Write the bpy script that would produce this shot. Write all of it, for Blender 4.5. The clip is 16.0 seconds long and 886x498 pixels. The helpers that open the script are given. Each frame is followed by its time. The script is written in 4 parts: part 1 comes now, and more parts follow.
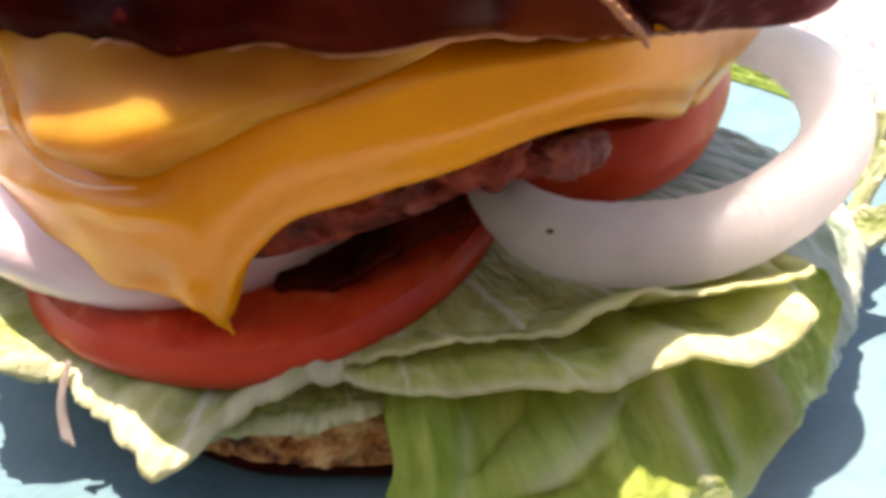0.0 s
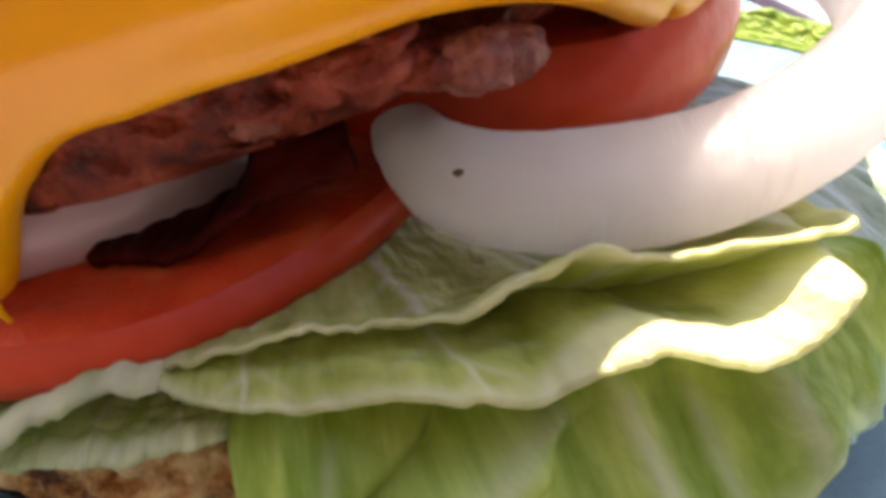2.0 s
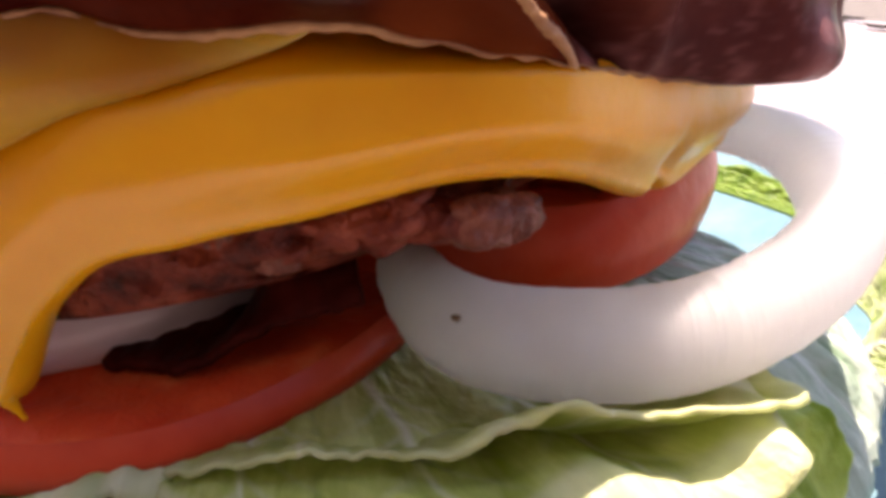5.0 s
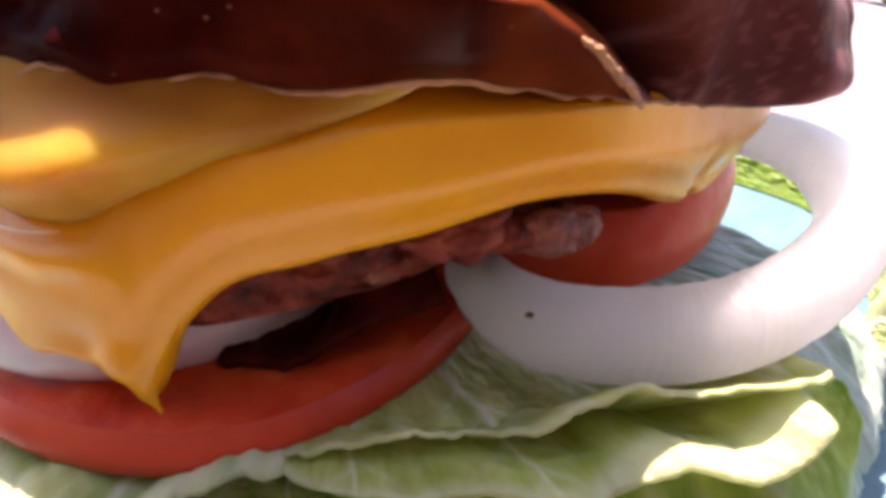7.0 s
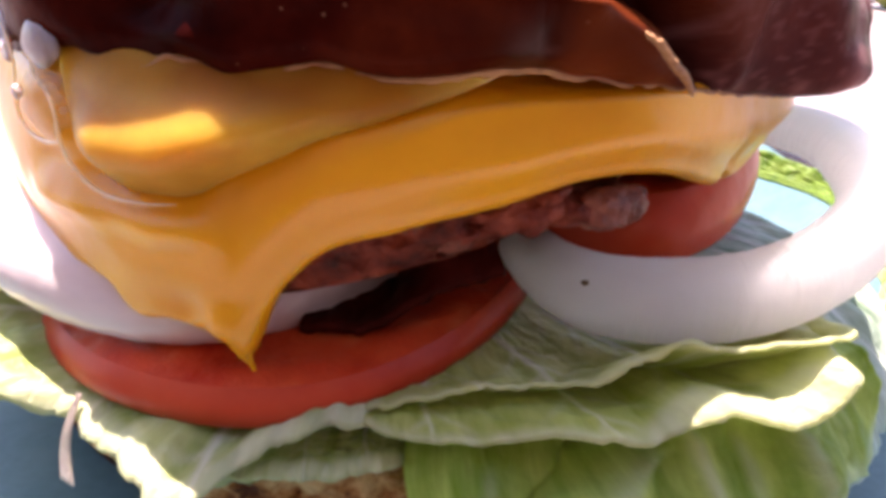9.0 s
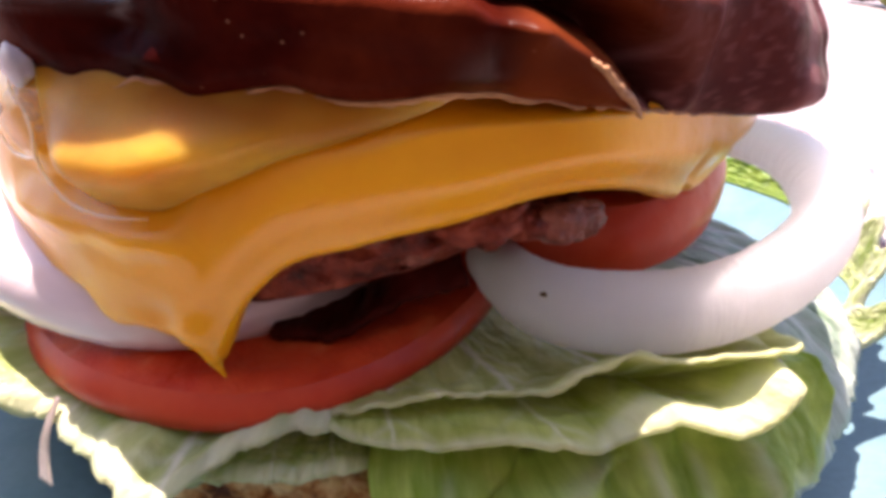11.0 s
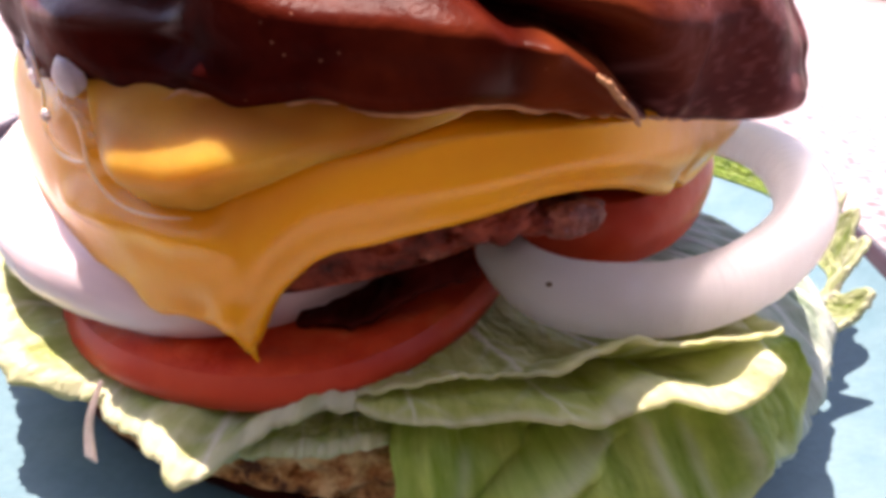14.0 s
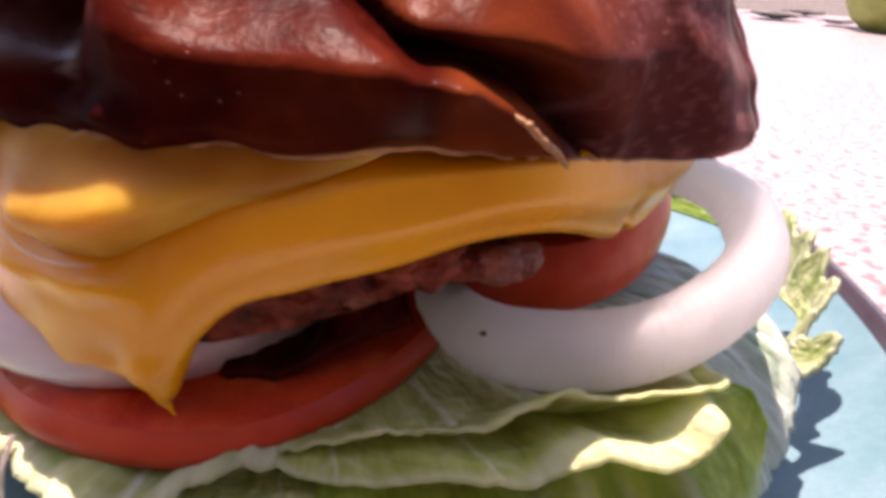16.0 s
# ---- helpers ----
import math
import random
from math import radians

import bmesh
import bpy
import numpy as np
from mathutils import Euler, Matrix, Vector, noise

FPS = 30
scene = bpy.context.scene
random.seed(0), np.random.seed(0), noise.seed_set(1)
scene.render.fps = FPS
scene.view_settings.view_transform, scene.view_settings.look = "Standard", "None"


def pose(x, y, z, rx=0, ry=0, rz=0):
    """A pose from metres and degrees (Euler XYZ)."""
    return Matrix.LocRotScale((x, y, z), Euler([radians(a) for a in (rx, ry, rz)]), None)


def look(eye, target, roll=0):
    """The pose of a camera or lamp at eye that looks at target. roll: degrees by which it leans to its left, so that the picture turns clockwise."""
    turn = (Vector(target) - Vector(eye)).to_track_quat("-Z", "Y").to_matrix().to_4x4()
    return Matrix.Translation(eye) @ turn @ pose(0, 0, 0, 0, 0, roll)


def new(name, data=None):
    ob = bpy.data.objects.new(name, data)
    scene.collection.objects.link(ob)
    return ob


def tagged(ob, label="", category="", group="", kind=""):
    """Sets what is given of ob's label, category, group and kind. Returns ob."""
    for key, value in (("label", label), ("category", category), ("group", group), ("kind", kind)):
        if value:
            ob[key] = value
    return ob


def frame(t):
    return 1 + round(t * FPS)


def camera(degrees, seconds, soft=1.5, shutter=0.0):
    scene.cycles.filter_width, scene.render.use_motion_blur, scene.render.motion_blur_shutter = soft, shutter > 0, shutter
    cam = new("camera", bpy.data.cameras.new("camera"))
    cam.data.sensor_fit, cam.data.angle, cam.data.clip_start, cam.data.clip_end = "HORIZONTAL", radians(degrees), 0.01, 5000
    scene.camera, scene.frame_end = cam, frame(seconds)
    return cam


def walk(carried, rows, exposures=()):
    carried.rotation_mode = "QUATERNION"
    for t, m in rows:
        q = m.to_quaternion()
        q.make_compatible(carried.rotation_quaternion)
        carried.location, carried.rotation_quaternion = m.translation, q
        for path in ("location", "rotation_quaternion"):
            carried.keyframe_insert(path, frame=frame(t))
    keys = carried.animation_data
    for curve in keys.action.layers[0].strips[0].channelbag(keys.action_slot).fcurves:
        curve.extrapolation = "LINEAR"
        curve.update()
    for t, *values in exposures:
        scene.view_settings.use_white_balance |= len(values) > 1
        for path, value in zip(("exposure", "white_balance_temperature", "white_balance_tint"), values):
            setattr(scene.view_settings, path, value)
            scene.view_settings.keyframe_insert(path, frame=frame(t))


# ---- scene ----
# camera: seconds, place in centimetres, then yaw, pitch and roll in degrees
cam = camera(62.0, 16.0, soft=4.3, shutter=0.5)
ROWS = [
    (0.0, 1.480, -11.746, 8.509, 0.88, -33.20, 0.53),
    (0.5, 1.280, -11.261, 7.807, 2.27, -33.34, 0.56),
    (1.0, 2.095, -10.454, 6.724, 3.83, -31.22, -0.59),
    (1.5, 2.734, -10.134, 6.704, 4.48, -29.32, -0.98),
    (2.0, 2.812, -9.920, 6.539, 4.53, -30.06, -1.34),
    (2.5, 3.013, -10.110, 6.169, 4.76, -31.26, -1.96),
    (3.0, 2.880, -10.158, 6.321, 5.54, -27.53, 2.70),
    (3.5, 2.789, -10.099, 6.436, 6.20, -23.85, 4.17),
    (4.0, 2.856, -9.880, 6.544, 5.42, -21.87, 4.57),
    (6.5, 2.109, -11.087, 7.927, 0.97, -24.80, 3.57),
    (7.0, 1.853, -11.129, 7.767, 1.71, -24.61, 3.47),
    (7.5, 1.450, -11.512, 7.546, 2.22, -24.43, 3.44),
    (8.0, 1.432, -11.972, 7.563, 1.74, -24.36, 3.51),
    (8.5, 1.189, -12.016, 7.729, 2.05, -24.13, 3.53),
    (9.0, 1.192, -12.036, 7.779, 1.57, -24.29, 3.48),
    (9.5, 1.402, -11.961, 7.839, 1.32, -24.35, 3.29),
    (12.0, 1.712, -12.355, 8.255, 2.01, -24.93, 4.02),
    (12.5, 1.797, -12.362, 8.364, 2.01, -24.68, 3.99),
    (13.0, 1.473, -12.313, 8.609, 1.87, -24.58, 4.43),
    (13.5, 1.335, -12.517, 8.640, 1.58, -24.79, 4.21),
    (14.0, 1.279, -12.872, 8.499, 0.46, -25.74, 4.08),
    (14.5, 1.214, -13.028, 8.543, 0.84, -25.87, 4.42),
    (15.0, 1.552, -12.986, 8.585, 0.45, -25.49, 4.35),
    (15.5, 1.695, -12.596, 8.767, 0.95, -23.63, 4.39),
    (16.0, 2.135, -12.368, 8.526, 0.95, -23.33, 3.91),
]


def level(yaw, pitch, roll):
    return pose(0, 0, 0, 0, 0, yaw) @ pose(0, 0, 0, 90 + pitch) @ pose(0, 0, 0, 0, 0, roll)


walk(cam, [(t, pose(x / 100, y / 100, z / 100) @ level(yaw, pitch, roll)) for t, x, y, z, yaw, pitch, roll in ROWS],
      exposures=[(0, 2.08, 8200, 28), (1.0, 2.46, 8200, 28), (3.0, 2.4, 8200, 28), (4.2, 2.12, 8100, 28), (6.5, 2.17, 7400, 31), (9.5, 2.24, 7350, 32), (12, 2.07, 7450, 35), (14, 1.95, 7600, 37), (14.5, 1.83, 7650, 37), (16, 1.77, 7700, 38)])

# ---- light: a clear day, the sun high, behind and to one side ----
SUN_WAY = Vector((1.35, -1.42, -7.0)).normalized()
world = bpy.data.worlds.new("sky")
scene.world = world
world.use_nodes = True
sky = world.node_tree.nodes.new("ShaderNodeTexSky")
sky.sky_type = "NISHITA"
sky.sun_disc = False
sky.sun_elevation = math.asin(-SUN_WAY.z)
sky.sun_rotation = math.atan2(-SUN_WAY.x, -SUN_WAY.y)
background = world.node_tree.nodes["Background"]
world.node_tree.links.new(sky.outputs[0], background.inputs[0])
background.inputs[1].default_value = 0.11
sun = new("sun", bpy.data.lights.new("sun", "SUN"))
sun.data.energy, sun.data.angle, sun.data.color = 4.2, radians(0.55), (1.0, 0.95, 0.87)
sun.matrix_world = look((0, 0, 2), Vector((0, 0, 2)) + SUN_WAY)


# ---- materials ----
def material(name, colour, rough=0.5, sss=0.0, sss_radius=(0.004, 0.002, 0.001), coat=0.0, metal=0.0, bump=(), gloss=0.5):
    """A surface with its colour and relief varied at two scales. bump: rows of (size per metre, height in metres)."""
    m = bpy.data.materials.new(name)
    m.use_nodes = True
    nodes, links = m.node_tree.nodes, m.node_tree.links
    shader = nodes["Principled BSDF"]
    shader.inputs["Roughness"].default_value = rough
    shader.inputs["Metallic"].default_value = metal
    shader.inputs["Specular IOR Level"].default_value = gloss
    shader.inputs["Coat Weight"].default_value = coat
    shader.inputs["Coat Roughness"].default_value = 0.12
    if sss:
        shader.inputs["Subsurface Weight"].default_value = sss
        shader.inputs["Subsurface Radius"].default_value = sss_radius
        shader.inputs["Subsurface Scale"].default_value = 1.0
    shader.inputs["Base Color"].default_value = (*colour, 1)
    coords = nodes.new("ShaderNodeTexCoord")
    last = None
    for size, height in bump:
        grain = nodes.new("ShaderNodeTexNoise")
        grain.inputs["Scale"].default_value = size
        grain.inputs["Detail"].default_value = 4
        links.new(coords.outputs["Object"], grain.inputs["Vector"])
        relief = nodes.new("ShaderNodeBump")
        relief.inputs["Distance"].default_value = height
        links.new(grain.outputs[0], relief.inputs["Height"])
        if last:
            links.new(last.outputs[0], relief.inputs["Normal"])
        last = relief
    if last:
        links.new(last.outputs[0], shader.inputs["Normal"])
    return m


def vary(m, stops, size=120, detail=5, stretch=(1, 1, 1), space="Object", mix=None, rough=0.6):
    """Drives the colour of m by a noise through a ramp; mix: (stops, size, stretch) of a second ramp laid over it."""
    nodes, links = m.node_tree.nodes, m.node_tree.links
    coords = nodes.new("ShaderNodeTexCoord")

    def layer(stops, size, stretch, space):
        place = nodes.new("ShaderNodeMapping")
        place.inputs["Scale"].default_value = stretch
        links.new(coords.outputs[space], place.inputs["Vector"])
        grain = nodes.new("ShaderNodeTexNoise")
        grain.inputs["Scale"].default_value = size
        grain.inputs["Detail"].default_value = detail
        grain.inputs["Roughness"].default_value = rough
        links.new(place.outputs[0], grain.inputs["Vector"])
        ramp = nodes.new("ShaderNodeValToRGB")
        ramp.color_ramp.elements.remove(ramp.color_ramp.elements[1])
        for n, (at, colour) in enumerate(stops):
            e = ramp.color_ramp.elements[0] if n == 0 else ramp.color_ramp.elements.new(at)
            e.position, e.color = at, (*colour, 1)
        links.new(grain.outputs[0], ramp.inputs[0])
        return ramp.outputs[0]

    out = layer(stops, size, stretch, space)
    if mix:
        over = nodes.new("ShaderNodeMix")
        over.data_type, over.blend_type = "RGBA", "MULTIPLY"
        over.inputs["Factor"].default_value = 1.0
        links.new(out, over.inputs["A"])
        links.new(layer(mix[0], mix[1], mix[2], mix[3] if len(mix) > 3 else space), over.inputs["B"])
        out = over.outputs["Result"]
    links.new(out, nodes["Principled BSDF"].inputs["Base Color"])
    return m


def leafy(name, dark, pale, through_light):
    """A thin leaf: paler ribs that run outwards, light that shines through."""
    m = material(name, dark, rough=0.36, gloss=0.22, bump=((900, 0.0003),))
    nodes, links = m.node_tree.nodes, m.node_tree.links
    shader, out = nodes["Principled BSDF"], nodes["Material Output"]
    vary(m, [(0.34, dark), (0.5, tuple((a + b) / 2 for a, b in zip(dark, pale))), (0.66, pale)], size=1.0, detail=5, stretch=(13, 1.2, 1), space="UV",
         mix=([(0.25, (0.7, 0.75, 0.6)), (0.7, (1, 1, 1))], 160, (1, 1, 1), "Object"))
    vein, veined = nodes.new("ShaderNodeAttribute"), nodes.new("ShaderNodeMix")
    vein.attribute_name = "vein"
    veined.data_type = "RGBA"
    links.new(vein.outputs["Fac"], veined.inputs["Factor"])
    links.new(shader.inputs["Base Color"].links[0].from_socket, veined.inputs["A"])
    veined.inputs["B"].default_value = (0.4 * pale[0] + 0.48, 0.4 * pale[1] + 0.48, 0.3 * pale[2] + 0.56, 1)
    links.new(veined.outputs["Result"], shader.inputs["Base Color"])
    coords, place = nodes.new("ShaderNodeTexCoord"), nodes.new("ShaderNodeMapping")
    place.inputs["Scale"].default_value = (22, 5, 1)
    links.new(coords.outputs["UV"], place.inputs["Vector"])
    pucker, relief = nodes.new("ShaderNodeTexNoise"), nodes.new("ShaderNodeBump")
    pucker.inputs["Scale"].default_value, pucker.inputs["Detail"].default_value = 1.0, 3
    links.new(place.outputs[0], pucker.inputs["Vector"])
    relief.inputs["Distance"].default_value = 0.0012
    links.new(pucker.outputs[0], relief.inputs["Height"])
    links.new(shader.inputs["Normal"].links[0].from_socket, relief.inputs["Normal"])
    links.new(relief.outputs[0], shader.inputs["Normal"])
    glow = nodes.new("ShaderNodeBsdfTranslucent")
    links.new(shader.inputs["Base Color"].links[0].from_socket, glow.inputs["Color"])
    both = nodes.new("ShaderNodeMixShader")
    both.inputs[0].default_value = through_light
    links.new(shader.outputs[0], both.inputs[1])
    links.new(glow.outputs[0], both.inputs[2])
    links.new(both.outputs[0], out.inputs[0])
    return m


CRUST = vary(material("bun_crust", (0.1, 0.03, 0.015), 0.24, gloss=0.04, bump=((60, 0.0004), (260, 0.00011), (1200, 0.00008))),
             [(0.3, (0.012, 0.001, 0.001)), (0.5, (0.042, 0.0044, 0.0024)), (0.72, (0.105, 0.017, 0.006))], size=45,
             mix=([(0.3, (0.75, 0.7, 0.7)), (0.7, (1.1, 1.1, 1.1))], 500, (1, 1, 1)))
torn_nodes, torn_links = CRUST.node_tree.nodes, CRUST.node_tree.links
torn_value, torn_mix = torn_nodes.new("ShaderNodeAttribute"), torn_nodes.new("ShaderNodeMix")
torn_value.attribute_name = "torn"
torn_mix.data_type = "RGBA"
torn_links.new(torn_value.outputs["Fac"], torn_mix.inputs["Factor"])
torn_links.new(torn_nodes["Principled BSDF"].inputs["Base Color"].links[0].from_socket, torn_mix.inputs["A"])
# redder crust of the tear; it also paints sunlight onto the crown
torn_mix.inputs["B"].default_value = (0.13, 0.026, 0.008, 1)
torn_links.new(torn_mix.outputs["Result"], torn_nodes["Principled BSDF"].inputs["Base Color"])
# pale streaks, and the purple sheen of reflected sky painted as colour
grease_sheen_value, grease_sheen_mix = torn_nodes.new("ShaderNodeAttribute"), torn_nodes.new("ShaderNodeMix")
grease_sheen_value.attribute_name = "grease_sheen"
grease_sheen_mix.data_type = "RGBA"
grease_sheen_mix.inputs["B"].default_value = (0.19, 0.078, 0.078, 1)
torn_links.new(grease_sheen_value.outputs["Fac"], grease_sheen_mix.inputs["Factor"])
torn_links.new(torn_mix.outputs["Result"], grease_sheen_mix.inputs["A"])
# small pale flakes on the crust, and gloss that comes and goes
flake_at, flakes, flake_cut, flake_mix = torn_nodes.new("ShaderNodeTexCoord"), torn_nodes.new("ShaderNodeTexVoronoi"), torn_nodes.new("ShaderNodeMapRange"), torn_nodes.new("ShaderNodeMix")
flakes.inputs["Scale"].default_value = 620
flake_cut.inputs["From Min"].default_value, flake_cut.inputs["From Max"].default_value = 0.16, 0.08
flake_mix.data_type = "RGBA"
flake_mix.inputs["B"].default_value = (0.20, 0.09, 0.06, 1)
flake_here, flake_few = torn_nodes.new("ShaderNodeTexNoise"), torn_nodes.new("ShaderNodeMapRange")
flake_here.inputs["Scale"].default_value = 110
flake_few.inputs["From Min"].default_value, flake_few.inputs["From Max"].default_value = 0.56, 0.66
flake_both = torn_nodes.new("ShaderNodeMath")
flake_both.operation = "MULTIPLY"
torn_links.new(flake_at.outputs["Object"], flakes.inputs["Vector"])
torn_links.new(flake_at.outputs["Object"], flake_here.inputs["Vector"])
torn_links.new(flakes.outputs["Distance"], flake_cut.inputs["Value"])
torn_links.new(flake_here.outputs[0], flake_few.inputs["Value"])
torn_links.new(flake_cut.outputs[0], flake_both.inputs[0])
torn_links.new(flake_few.outputs[0], flake_both.inputs[1])
torn_links.new(flake_both.outputs[0], flake_mix.inputs["Factor"])
torn_links.new(grease_sheen_mix.outputs["Result"], flake_mix.inputs["A"])
torn_links.new(flake_mix.outputs["Result"], torn_nodes["Principled BSDF"].inputs["Base Color"])
gloss_grain, gloss_range = torn_nodes.new("ShaderNodeTexNoise"), torn_nodes.new("ShaderNodeMapRange")
gloss_grain.inputs["Scale"].default_value = 70
gloss_range.inputs["To Min"].default_value, gloss_range.inputs["To Max"].default_value = 0.24, 0.38
torn_links.new(flake_at.outputs["Object"], gloss_grain.inputs["Vector"])
torn_links.new(gloss_grain.outputs[0], gloss_range.inputs["Value"])
torn_links.new(gloss_range.outputs[0], torn_nodes["Principled BSDF"].inputs["Roughness"])
wet_value, wet_range = torn_nodes.new("ShaderNodeAttribute"), torn_nodes.new("ShaderNodeMapRange")
wet_value.attribute_name = "wet"
wet_range.inputs["To Min"].default_value, wet_range.inputs["To Max"].default_value = 0.013, 0.4
torn_links.new(wet_value.outputs["Fac"], wet_range.inputs["Value"])
torn_links.new(wet_range.outputs[0], torn_nodes["Principled BSDF"].inputs["Specular IOR Level"])
CRUMB = vary(material("bun_crumb", (0.5, 0.3, 0.14), 0.85, bump=((450, 0.0015),)),
             [(0.36, (0.10, 0.025, 0.008)), (0.46, (0.44, 0.19, 0.06)), (0.6, (0.78, 0.52, 0.26))], size=240)
CHEESE = vary(material("melted_cheese", (0.8, 0.36, 0.02), 0.3, sss=0.35, sss_radius=(0.005, 0.004, 0.0015), gloss=0.4, coat=0.2, bump=((60, 0.0006), (160, 0.0003), (500, 0.00006))),
              [(0.3, (0.76, 0.33, 0.008)), (0.7, (0.85, 0.405, 0.016))], size=60)
MUSTARD = vary(material("mustard", (0.6, 0.36, 0.02), 0.34, sss=1.0, sss_radius=(0.011, 0.009, 0.005), gloss=0.14, bump=((120, 0.0003),)),
               [(0.3, (0.43, 0.235, 0.028)), (0.7, (0.54, 0.32, 0.05))], size=70,
               mix=([(0.35, (0.78, 0.62, 0.5)), (0.55, (1, 1, 1))], 40, (1, 1, 2.4)))
# browner towards the bun: its shade put into the colour, over a brown smear
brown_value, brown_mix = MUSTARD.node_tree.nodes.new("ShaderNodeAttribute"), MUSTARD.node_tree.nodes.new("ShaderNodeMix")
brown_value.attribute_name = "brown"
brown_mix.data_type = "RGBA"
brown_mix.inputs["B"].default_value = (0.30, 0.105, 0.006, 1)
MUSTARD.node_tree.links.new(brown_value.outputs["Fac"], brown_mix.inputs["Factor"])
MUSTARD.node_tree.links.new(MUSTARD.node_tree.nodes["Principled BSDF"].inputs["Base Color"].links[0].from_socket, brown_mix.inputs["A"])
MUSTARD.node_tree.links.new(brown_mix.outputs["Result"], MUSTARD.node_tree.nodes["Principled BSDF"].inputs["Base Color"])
MEAT = vary(material("meat", (0.2, 0.09, 0.07), 0.5, gloss=0.25, bump=((350, 0.0016), (1500, 0.0004))),
            [(0.34, (0.025, 0.004, 0.003)), (0.5, (0.18, 0.030, 0.016)), (0.72, (0.40, 0.10, 0.055))], size=170)
MEAT_PALE = vary(material("seared_meat", (0.35, 0.14, 0.1), 0.42, gloss=0.35, bump=((350, 0.0014), (1500, 0.0004))),
                 [(0.33, (0.07, 0.016, 0.011)), (0.5, (0.22, 0.065, 0.042)), (0.7, (0.40, 0.16, 0.115))], size=210)
# near-black red: wet meat with the shade of the gap put into its colour
MEAT_GAP_SHADE = vary(material("meat_gap_shade", (0.08, 0.02, 0.015), 0.5, gloss=0.05, bump=((300, 0.0005),)),
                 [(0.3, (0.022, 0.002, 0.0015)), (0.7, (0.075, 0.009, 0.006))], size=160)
TOMATO_SKIN = vary(material("tomato_skin", (0.5, 0.04, 0.02), 0.3, sss=0.15, gloss=0.17, bump=((200, 0.0003),)),
                   [(0.3, (0.43, 0.035, 0.013)), (0.7, (0.57, 0.085, 0.034))], size=80)
TOMATO_FLESH = vary(material("tomato_flesh", (0.5, 0.05, 0.03), 0.4, sss=0.25, gloss=0.14, bump=((300, 0.0006), (1500, 0.0002))),
                    [(0.3, (0.46, 0.031, 0.010)), (0.55, (0.60, 0.072, 0.022)), (0.8, (0.74, 0.18, 0.07))], size=140)
ONION = vary(material("onion", (0.85, 0.83, 0.78), 0.3, sss=1.0, sss_radius=(0.06, 0.058, 0.056), coat=0.15, bump=((150, 0.0003),)),
             [(0.3, (0.67, 0.68, 0.70)), (0.7, (0.82, 0.825, 0.84))], size=30, stretch=(1, 1, 4))
onion_nodes, onion_links = ONION.node_tree.nodes, ONION.node_tree.links
onion_glow, onion_mix = onion_nodes.new("ShaderNodeBsdfTranslucent"), onion_nodes.new("ShaderNodeMixShader")
onion_glow.inputs["Color"].default_value = (0.78, 0.78, 0.75, 1)
onion_mix.inputs[0].default_value = 0.26
onion_links.new(onion_nodes["Principled BSDF"].outputs[0], onion_mix.inputs[1])
onion_links.new(onion_glow.outputs[0], onion_mix.inputs[2])
onion_links.new(onion_mix.outputs[0], onion_nodes["Material Output"].inputs[0])
onion_nodes["Principled BSDF"].inputs["Transmission Weight"].default_value = 0.3
onion_nodes["Principled BSDF"].inputs["Roughness"].default_value = 0.42
onion_nodes["Principled BSDF"].inputs["IOR"].default_value = 1.25
cell_at, cell_map, cells, cell_bump = onion_nodes.new("ShaderNodeTexCoord"), onion_nodes.new("ShaderNodeMapping"), onion_nodes.new("ShaderNodeTexNoise"), onion_nodes.new("ShaderNodeBump")
cell_map.inputs["Scale"].default_value = (170, 3, 1)
cells.inputs["Scale"].default_value, cells.inputs["Detail"].default_value = 1.0, 2
cell_bump.inputs["Distance"].default_value = 0.00022
onion_links.new(cell_at.outputs["UV"], cell_map.inputs["Vector"])
onion_links.new(cell_map.outputs[0], cells.inputs["Vector"])
onion_links.new(cells.outputs[0], cell_bump.inputs["Height"])
onion_links.new(onion_nodes["Principled BSDF"].inputs["Normal"].links[0].from_socket, cell_bump.inputs["Normal"])
onion_links.new(cell_bump.outputs[0], onion_nodes["Principled BSDF"].inputs["Normal"])
CUT_EDGE = vary(material("cut_edge", (0.4, 0.2, 0.1), 0.6, bump=((600, 0.0006),)),
                [(0.3, (0.16, 0.05, 0.02)), (0.7, (0.5, 0.27, 0.12))], size=160)
ONION_THICK = vary(material("onion_thick", (0.85, 0.83, 0.8), 0.25, sss=0.25, sss_radius=(0.008, 0.007, 0.006), coat=0.3, bump=((150, 0.0003),)),
                   [(0.3, (0.62, 0.54, 0.57)), (0.7, (0.78, 0.71, 0.73))], size=30, stretch=(1, 1, 4))
MILKY = vary(material("milky_sauce", (0.7, 0.66, 0.62), 0.34, sss=0.6, coat=0.08, bump=((300, 0.0005),)), [(0.3, (0.24, 0.22, 0.24)), (0.7, (0.38, 0.36, 0.38))], size=180)
STRAND = material("sauce_strand", (0.84, 0.58, 0.36), 0.22, sss=0.5, coat=0.2)
SLIVER = leafy("onion_skin", (0.74, 0.62, 0.64), (0.86, 0.78, 0.78), 0.5)
FRILL = leafy("lettuce_frill", (0.16, 0.27, 0.04), (0.58, 0.64, 0.42), 0.4)
SPOT = material("brown_spot", (0.10, 0.06, 0.02), 0.6)
BUBBLE = material("clear_bubble", (0.80, 0.55, 0.30), 0.1, coat=0.3, bump=((200, 0.0003),))
bubble_nodes, bubble_links = BUBBLE.node_tree.nodes, BUBBLE.node_tree.links
bubble_clear, bubble_mix = bubble_nodes.new("ShaderNodeBsdfTransparent"), bubble_nodes.new("ShaderNodeMixShader")
